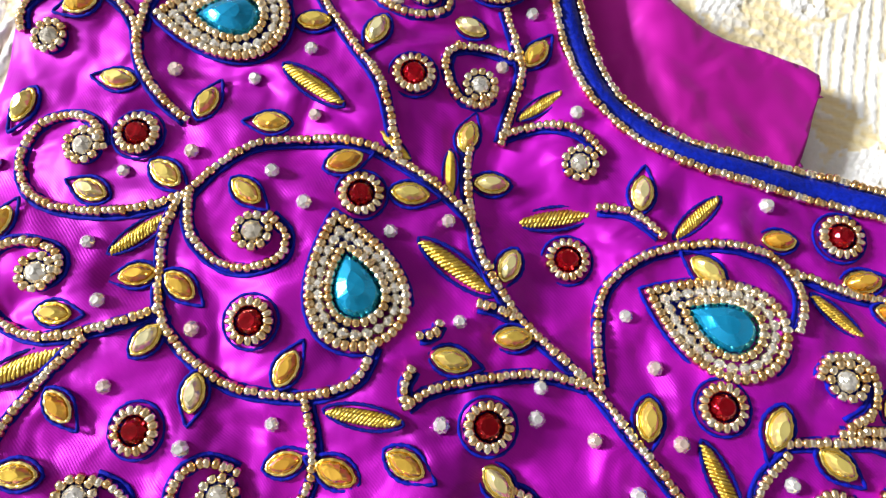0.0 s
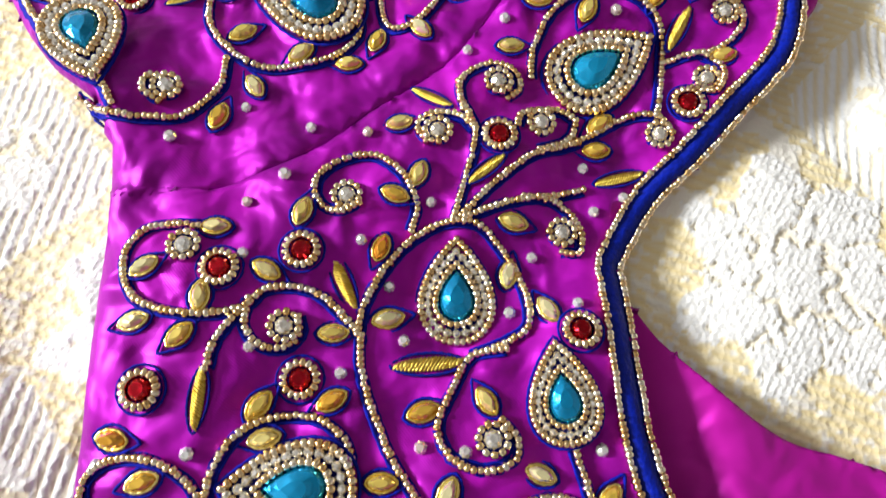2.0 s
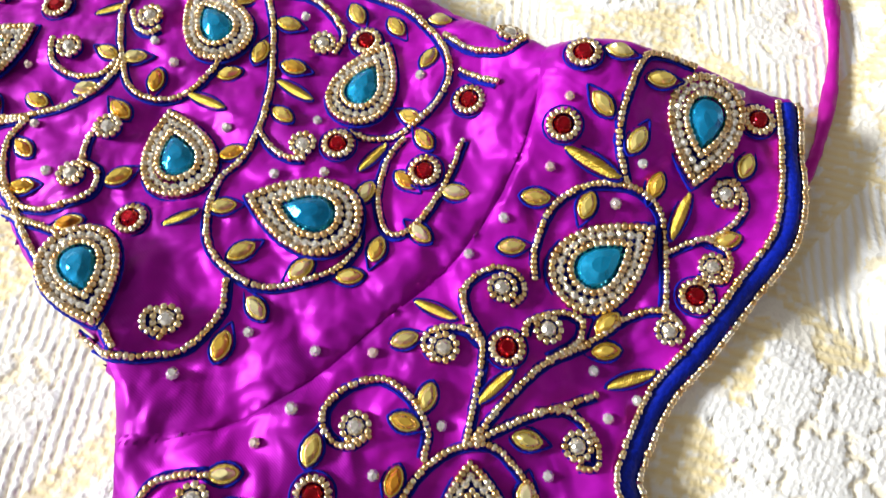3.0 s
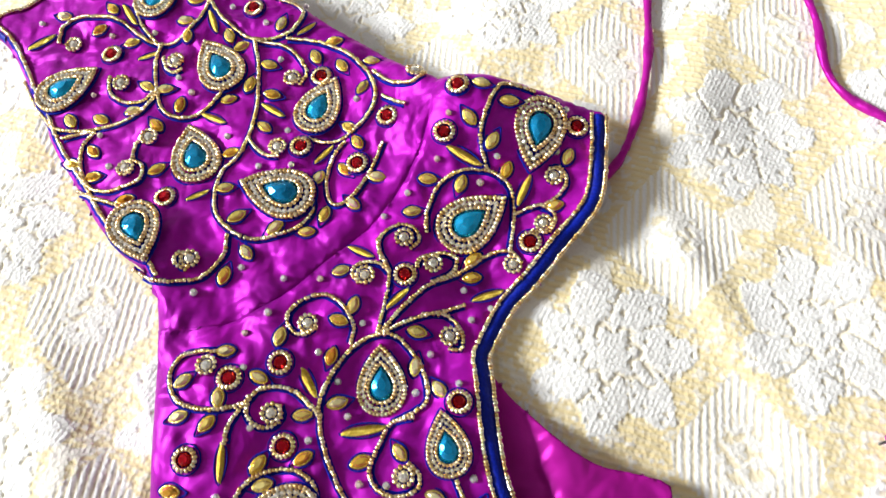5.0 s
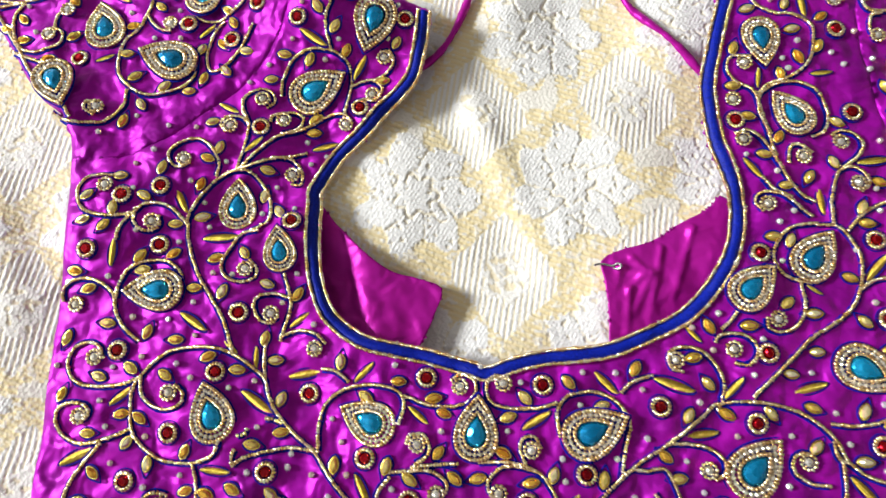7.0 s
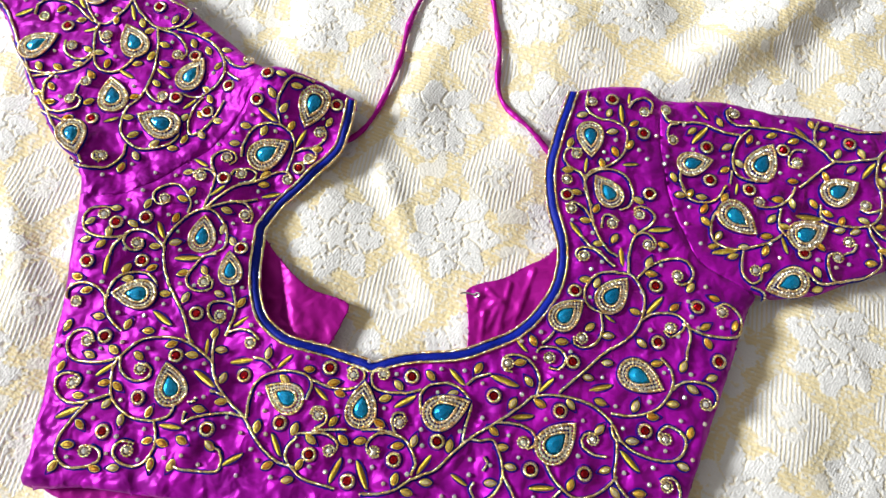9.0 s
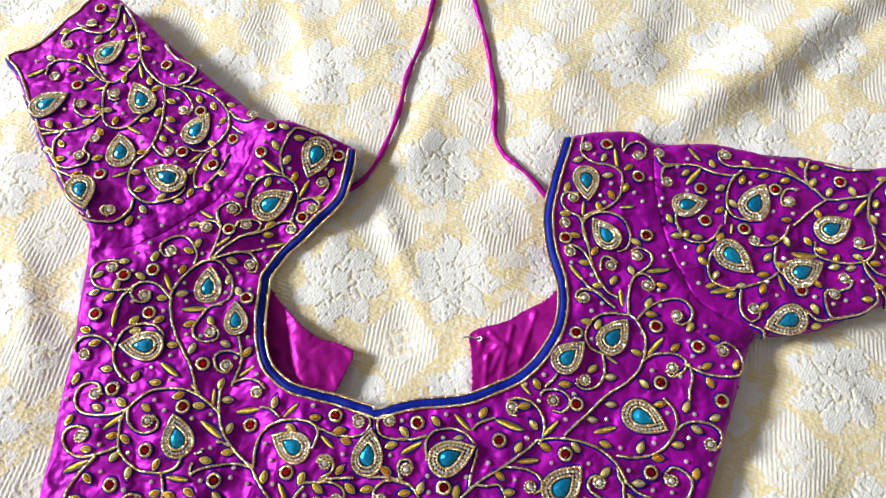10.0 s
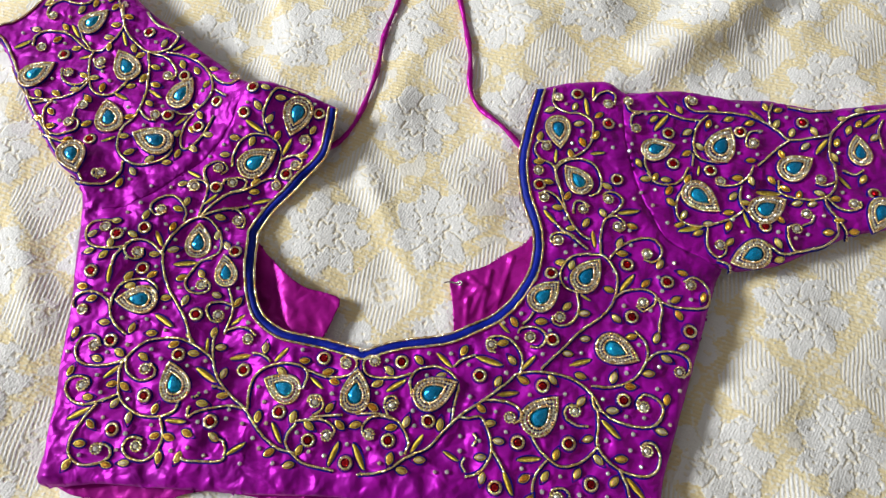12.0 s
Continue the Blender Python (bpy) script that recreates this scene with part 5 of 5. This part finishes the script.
for spot in [(-40.9, -6.9, 0), (-24.4, -14.5, 10), (-19.6, -21.2, -20), (-22, -38.4, 51), (7.1, -38, -29), (9.6, -22.6, 20), (17.5, -14, -49), (37.4, -6.8, -50), (52.1, -17.3, 20), (29.4, -47.4, 71), (51.4, -49.1, 80), (19.4, -50.8, 10), (-4.2, -49.2, 15), (-14.7, -49.2, -43), (-34.7, -49.8, -38), (19.1, -70.4, 76), (38.1, -71.2, 0), (26.7, -77.6, -14), (90.2, -21.2, 59), (107.7, -20.5, -31), (100.2, -7.1, -51), (126.6, -20, -52), (138.1, -2.6, -10), (78.6, -38.8, -40), (84.2, -48.3, 5), (89.5, -59.6, -10), (77.5, -69.5, 0), (78.4, -82.2, 74), (105.4, -82.5, 29), (118.5, -81.2, 57)]:
    add_leaf(*spot)
for spot in [(126.4, -68, 67), (139.5, -79.6, 57), (144.9, -34.4, 48), (145.6, -17.6, -21), (147.7, -58.2, 19), (107.4, -95.4, 48), (-40.5, -65.1, 62), (67.8, -0.6, 60), (94.3, 4.5, 10), (150.5, 7.4, 0)]:
    add_leaf(*spot)
for spot in [(174.2, 120.4, -33), (169.3, 98.8, -65), (189.3, 88.5, -22), (179.2, 75.4, 67), (180.4, 67.8, -6), (169.1, 41.6, -22), (194.7, 45.6, 39), (206.3, 59.7, 57), (213, 33.2, 30), (214.4, 22.7, -66), (172.3, 20.9, -44), (221, 52.9, -22), (232.5, 35.1, 64), (219.4, 116.8, 58), (219.2, 107.3, -51), (228, 97.7, 57), (202.7, 125.6, 0), (210, 127.3, 58), (217.5, 125, -6), (233.4, 125.1, 58), (269.9, 125.7, 0), (264.9, 111.4, 48), (279.5, 123.3, -79), (259.6, 98.3, 5), (272.3, 106, -11), (223.9, 89.6, 5), (244.1, 90, 0), (235.9, 83.1, 21), (257.8, 87.9, 65), (257.5, 76.1, 43)]:
    add_leaf(*spot)
for spot in [(296, 93, -46), (291.6, 75.1, -68), (291.4, 63.7, 10), (310.3, 105.6, 10), (312.8, 112.2, 64), (321, 105, 20), (327.4, 113.2, -23), (338.7, 109.1, 0), (338.4, 92.5, 0), (348.8, 84.6, 0), (327.8, 82.8, 0), (295.7, 124.8, -58), (304, 117.7, -35), (362.4, 124.9, 55)]:
    add_leaf(*spot)
for spot in [(171.9, 177.4, 34), (168.4, 160.7, 60), (213.8, 175.3, 41), (234, 183.1, -68), (254.8, 171.1, 66), (259.8, 184.7, -36), (270.7, 174.9, 16), (285, 170.6, 16), (237.9, 163.9, 31), (246.1, 152.3, -46), (235.4, 146.5, 31), (198.3, 138, -66), (281.9, 140.2, 0), (308.5, 182, 16), (305.5, 170.3, 57), (299, 184.3, -80), (316.3, 163.1, 65), (332, 163.3, -71), (323.8, 151.2, 39), (356.2, 174.6, 0), (358.9, 165, 64), (347.8, 154.3, 64), (368.2, 170.7, 55), (343.7, 142.3, -60), (370.8, 181.5, 0), (305.7, 145.2, -70), (376.9, 158.5, 39)]:
    add_leaf(*spot)
for spot in [(134.8, 181.9, 16), (154, 184.4, 70), (155.9, 169.6, 7), (126.4, 160.2, 70), (157.7, 154.6, -64), (148.8, 146, -73), (124.8, 140, -1), (-46.3, 168.8, 63), (-53.5, 149, 12)]:
    add_leaf(*spot)
for spot in [(131, 123.9, -11), (137, 103.7, -11), (145.5, 87.3, 0), (144.6, 112.3, 60), (136.8, 61.8, 0), (144.4, 59.8, 68), (139.3, 29.8, 40), (121, 19.3, 0), (102.4, 18.8, -62), (150.9, 24.8, 0), (156.6, 91.3, 59)]:
    add_leaf(*spot)
for spot in [(167.6, -18.9, 67), (177.8, -25, 0), (165, -40.3, 0), (190.2, -16.6, -1), (200.8, -33.5, 76), (202.9, -6.8, -32), (195.2, -53.7, -20), (168, -70.7, 0), (153.5, -71, -51), (162.4, -84.4, 47), (181.3, 8.2, 9), (197.7, 7, 66), (215.1, 0.7, 19)]:
    add_leaf(*spot)
for spot in [(-292, 244.2, -279.9, 250.1), (-247.6, 264.3, -241.1, 253.4), (-237.5, 234, -227.9, 237.2), (-204.9, 256.8, -201.2, 244.8), (-204.9, 202.8, -194.2, 197), (-177.9, 205.8, -168.1, 198.6), (-205.8, 158.8, -197, 162.5), (-162.9, 240.7, -154.8, 246.3), (-153.3, 174.6, -145.6, 182.2), (-95.5, 173.9, -83, 164.3), (-68.6, 149.9, -62.5, 162)]:
    add_zari(*spot)
for spot in [(-227.3, 305.5, -224.7, 295)]:
    add_zari(*spot)
for spot in [(-181.4, 47, -180.9, 59.8), (-155.6, 88.1, -149.5, 75.3), (-139.6, 62.1, -124.1, 63.6), (-145.1, 24.4, -132.8, 15.9), (-94.4, 18.7, -85.4, 25.1), (-122.8, 108.5, -113.9, 115.6), (-137.6, 134.7, -127.9, 129.2), (-89.2, 111.9, -77, 114.8)]:
    add_zari(*spot)
for spot in [(-196.1, -45.1, -181.5, -38.3), (-175.2, -18.2, -164.6, -10.4), (-113.5, -11.8, -100, -21.5), (-93.6, -4.8, -78.4, -2.3), (-128.4, -46.2, -115.3, -47.7), (-86.8, -67.6, -75.6, -61), (-58.7, -48.1, -52.8, -60.5), (-61.5, -6.9, -52.9, 1.3), (-124, 11.3, -117.8, 5.7), (-108.8, -1.3, -109, 8.6)]:
    add_zari(*spot)
for spot in [(-35.4, -18.3, -27.2, -25.9), (16, -27.4, 28.5, -20.4), (-21.3, -74.3, -15, -60.7), (-4.6, -61.4, 1.9, -76.8), (32.2, -66.3, 40.4, -55.7), (49.7, -2, 59.2, -11.8), (76.7, -4.7, 92.9, -10.8), (88.9, -29.9, 103.3, -28.6), (106.7, -13.2, 115.7, -4.8), (53.8, -65.8, 62.9, -71.9), (101.6, -70.9, 116, -70.6), (138.5, -10.6, 153.2, -7), (92.5, -78.1, 97, -92.3)]:
    add_zari(*spot)
for spot in [(180.1, 98.3, 194.9, 99.6), (176.7, 40.9, 187.2, 51.7), (222.8, 85.2, 239.4, 87.4), (270.5, 97.9, 272.8, 87), (282.2, 115, 300.3, 113.4), (345.1, 127.4, 352.2, 117.6), (161.1, 86.5, 162.2, 73.2), (243.5, 135.9, 241.4, 128.3)]:
    add_zari(*spot)
for spot in [(218.3, 195.4, 225.2, 185.1), (213.2, 165.8, 224.6, 177.8), (287.2, 181.8, 296.4, 171.9), (329.6, 144.6, 339.8, 155.5), (371.6, 168.5, 384.6, 177.1), (163.5, 145.7, 173.8, 146.4), (170.1, 202.5, 168.6, 193.4)]:
    add_zari(*spot)
for spot in [(162.7, 191.3, 163.2, 177.1), (138.2, 148.7, 136.8, 138.9)]:
    add_zari(*spot)
for spot in [(127, 101.5, 134.5, 91.4), (92.3, 18.8, 98.4, 11.7), (149.5, 38.3, 155.7, 33.8)]:
    add_zari(*spot)
for spot in [(158, -46.5, 167.7, -58), (170.9, -82, 180.4, -94.5)]:
    add_zari(*spot)
for spot in [(-251.6, 272.6), (-252.4, 248.6), (-288.1, 258.4), (-231.7, 248.4), (-217, 221.5), (-242.8, 177.7), (-248.9, 193.3), (-206.8, 283.4), (-195.1, 260.2), (-177.9, 248.2), (-161.3, 262.3), (-170.4, 228.2), (-165.8, 191.2), (-192.6, 190.3), (-177.1, 173.6), (-162.9, 173.4), (-175.4, 163.1), (-169, 151.1), (-135.1, 203.3), (-113.5, 156.6), (-123.5, 147.3), (-100.4, 168.9), (-75.9, 168.2), (-83.4, 158.7), (-94.5, 185.7), (-256.4, 215.9), (-287, 224.2), (-210.4, 213.6), (-206.7, 230.7)]:
    add_gem(*spot)
for spot in [(-244.1, 292.5), (-226.8, 287), (-208.5, 286.3)]:
    add_gem(*spot)
for spot in [(-168.3, 108.1), (-176.7, 100.5), (-163.6, 122.5), (-148.9, 121.4), (-198, 117.5), (-148.8, 92.2), (-132.3, 103.1), (-106.7, 90.6), (-112.6, 75.9), (-137.6, 68), (-141.8, 81.2), (-175.9, 87.1), (-182.5, 41.9), (-151.6, 60.1), (-140.8, 29.8), (-138, 13.8), (-132.8, 44.3), (-123, 43.5), (-103.6, 60.2), (-151.9, 21.5), (-169.1, 22.4), (-98.8, 30.4), (-82.3, 19.6), (-92.4, 44.7), (-82.2, 108), (-92.6, 115.9), (-90.2, 103.8), (-96.1, 78.5), (-100.3, 53.9), (-171.8, 65.1), (-202.5, 39.3), (-181.1, 128.1)]:
    add_gem(*spot)
for spot in [(-145.3, 0.5), (-137.8, -6), (-180.1, -16.7), (-175.5, -28.3), (-156.8, -32.6), (-139.2, -49.3), (-155.5, -54.7), (-171.9, -44.4), (-183.8, -68.2), (-160, -64.9), (-140.6, -67.7), (-123.6, -65.5), (-108.6, -7.1), (-105.2, -28), (-89.9, -45.3), (-107.5, -47.5), (-78.9, -48.5), (-71, -57.6), (-63, -48.2), (-66.5, -64), (-56.9, -73.3), (-78.3, -73.5), (-66.5, -34.3), (-71.7, -24.1), (-89, -39.5), (-112.4, -63.6), (-102.1, -68.4), (-120.2, -10.4), (-162.3, 3.7), (-204.2, -0.5), (-175.7, -1.3)]:
    add_gem(*spot)
for spot in [(-42.8, 0.6), (-2.6, -0.1), (15.6, -7.1), (44, -2.3), (42.5, -17), (70.8, -9.9), (59, -2.5), (-20.8, -29), (9.3, -28.7), (33.5, -40.3), (57.6, -40.1), (71.3, -31.3), (-42.6, -54.1), (-9.5, -61.4), (-24, -68.6), (4.7, -64.2), (12.5, -73.2), (34.5, -49.9), (64.3, -65.5), (48.1, -78.6), (56, -78.6), (88.2, -40.8), (94.6, -53.8), (111.3, -30), (134.5, -29.6), (131.4, -50.8), (128.4, -81.2), (116.6, -90.4), (140, -92.2), (104, -76.4), (96, -15.3), (120.9, -3.1), (103.9, 8.1), (77.2, -59.2), (-34, -66), (147.6, -1.9), (64.7, -56.4), (26.4, -67.1)]:
    add_gem(*spot)
for spot in [(209.5, 117.9), (198.9, 115.4), (206.3, 105), (215, 91.1), (187.3, 85.2), (187.3, 74.1), (203.7, 50), (216.4, 60.8), (178.3, 29.8), (223.6, 33.3), (208.7, 32.4), (205.2, 39.9), (275.9, 110.7), (267.8, 84), (261.7, 93.1), (293, 83.6), (305, 79.1), (314.4, 82), (327.4, 95.6), (345.3, 114.4), (192.9, 109.9), (174.3, 55.1), (196, 26.3)]:
    add_gem(*spot)
for spot in [(216.6, 186.6), (208.4, 179.9), (187.6, 168.9), (174.8, 157.2), (180.5, 150.9), (192.5, 147.7), (235.3, 156.7), (261, 169), (279.1, 186.5), (314, 175.7), (292.2, 164), (288, 145.4), (274.4, 146.6), (322.5, 139.9), (336.2, 172.9), (347.9, 146.1), (195, 153.8), (213.7, 161)]:
    add_gem(*spot)
for spot in [(147.5, 187.3), (158.4, 163.7), (150.1, 154.1), (152.9, 149), (-45.6, 188.8), (-50.9, 171.2)]:
    add_gem(*spot)
for spot in [(128, 103.4), (141.9, 94.6), (148.2, 74.8), (140.9, 69.4), (126.2, 52.8), (118, 48.8), (140, 50.1), (123.2, 41.3), (107.6, 25), (95, 18.3), (126.8, 13.1)]:
    add_gem(*spot)
for spot in [(198, -12.1), (210.1, -27.6), (195.2, -26.5), (176.3, -15.8), (159.5, -32.9), (185.3, -45), (173.7, -44.1), (177, -55.3), (159.3, -59.2), (201.5, -49.4), (174.6, -65.3), (180.3, -75.4), (159.1, -79.4), (157.5, -93.5), (185.6, 2.7), (202.4, 2.4), (155.2, -19.6)]:
    add_gem(*spot)
for spot in [(-265.1, 273.4), (-270.7, 245.3), (-218.8, 230.2), (-243.2, 220.4), (-225.9, 190.3), (-234.1, 175.2), (-164.9, 218.2), (-169.3, 182.5), (-108.6, 211.1), (-115.4, 137)]:
    add_flower(*spot)
for spot in [(-251.3, 294.9)]:
    add_flower(*spot)
for spot in [(-200.6, 131.2), (-189.4, 88.2), (-164.8, 70.1), (-152.9, 103.3), (-72.3, 125.2), (-130.9, 121.9), (-104.3, 126), (-99.1, 97.3), (-117, 46.3), (-197.4, 28.5), (-103.7, 24.8)]:
    add_flower(*spot)
for spot in [(-184.4, 3.3), (-147.1, -12.9), (-188.1, -23.7), (-173.2, -64.2), (-147.6, -62.6), (-81.4, 8.2)]:
    add_flower(*spot)
for spot in [(-12.2, -9.1), (7.6, -7.6), (-31.6, -34.8), (-22.9, -55.9), (19.8, -36.7), (4.9, -55.2), (97.4, -44.6), (125.7, -93.9), (140.5, -40.5), (86.5, 3.5), (113, 8.6)]:
    add_flower(*spot)
for spot in [(191.2, 31.7), (225, 43.7), (197.6, 67.4), (178.8, 87.8), (174, 109.4), (250.3, 74), (257.3, 123.6), (351.4, 105.1), (306.6, 86), (315.7, 97.6), (330.6, 124.6)]:
    add_flower(*spot)
for spot in [(179.5, 187), (195.3, 190.1), (198.9, 166.4), (245.1, 190.7), (286, 154.3)]:
    add_flower(*spot)
for spot in [(142.1, 193.2), (130.7, 151.7), (-52.9, 161.1)]:
    add_flower(*spot)
for spot in [(127.2, 111.3), (155.2, 101.9), (136, 78.3), (133.8, 22.3), (124.3, 132.9)]:
    add_flower(*spot)
for spot in [(210.8, -15.5), (185.7, -37.9), (185.1, -65.7)]:
    add_flower(*spot)
for spot in [(-58.7, 141.4)]:
    add_flower(*spot)
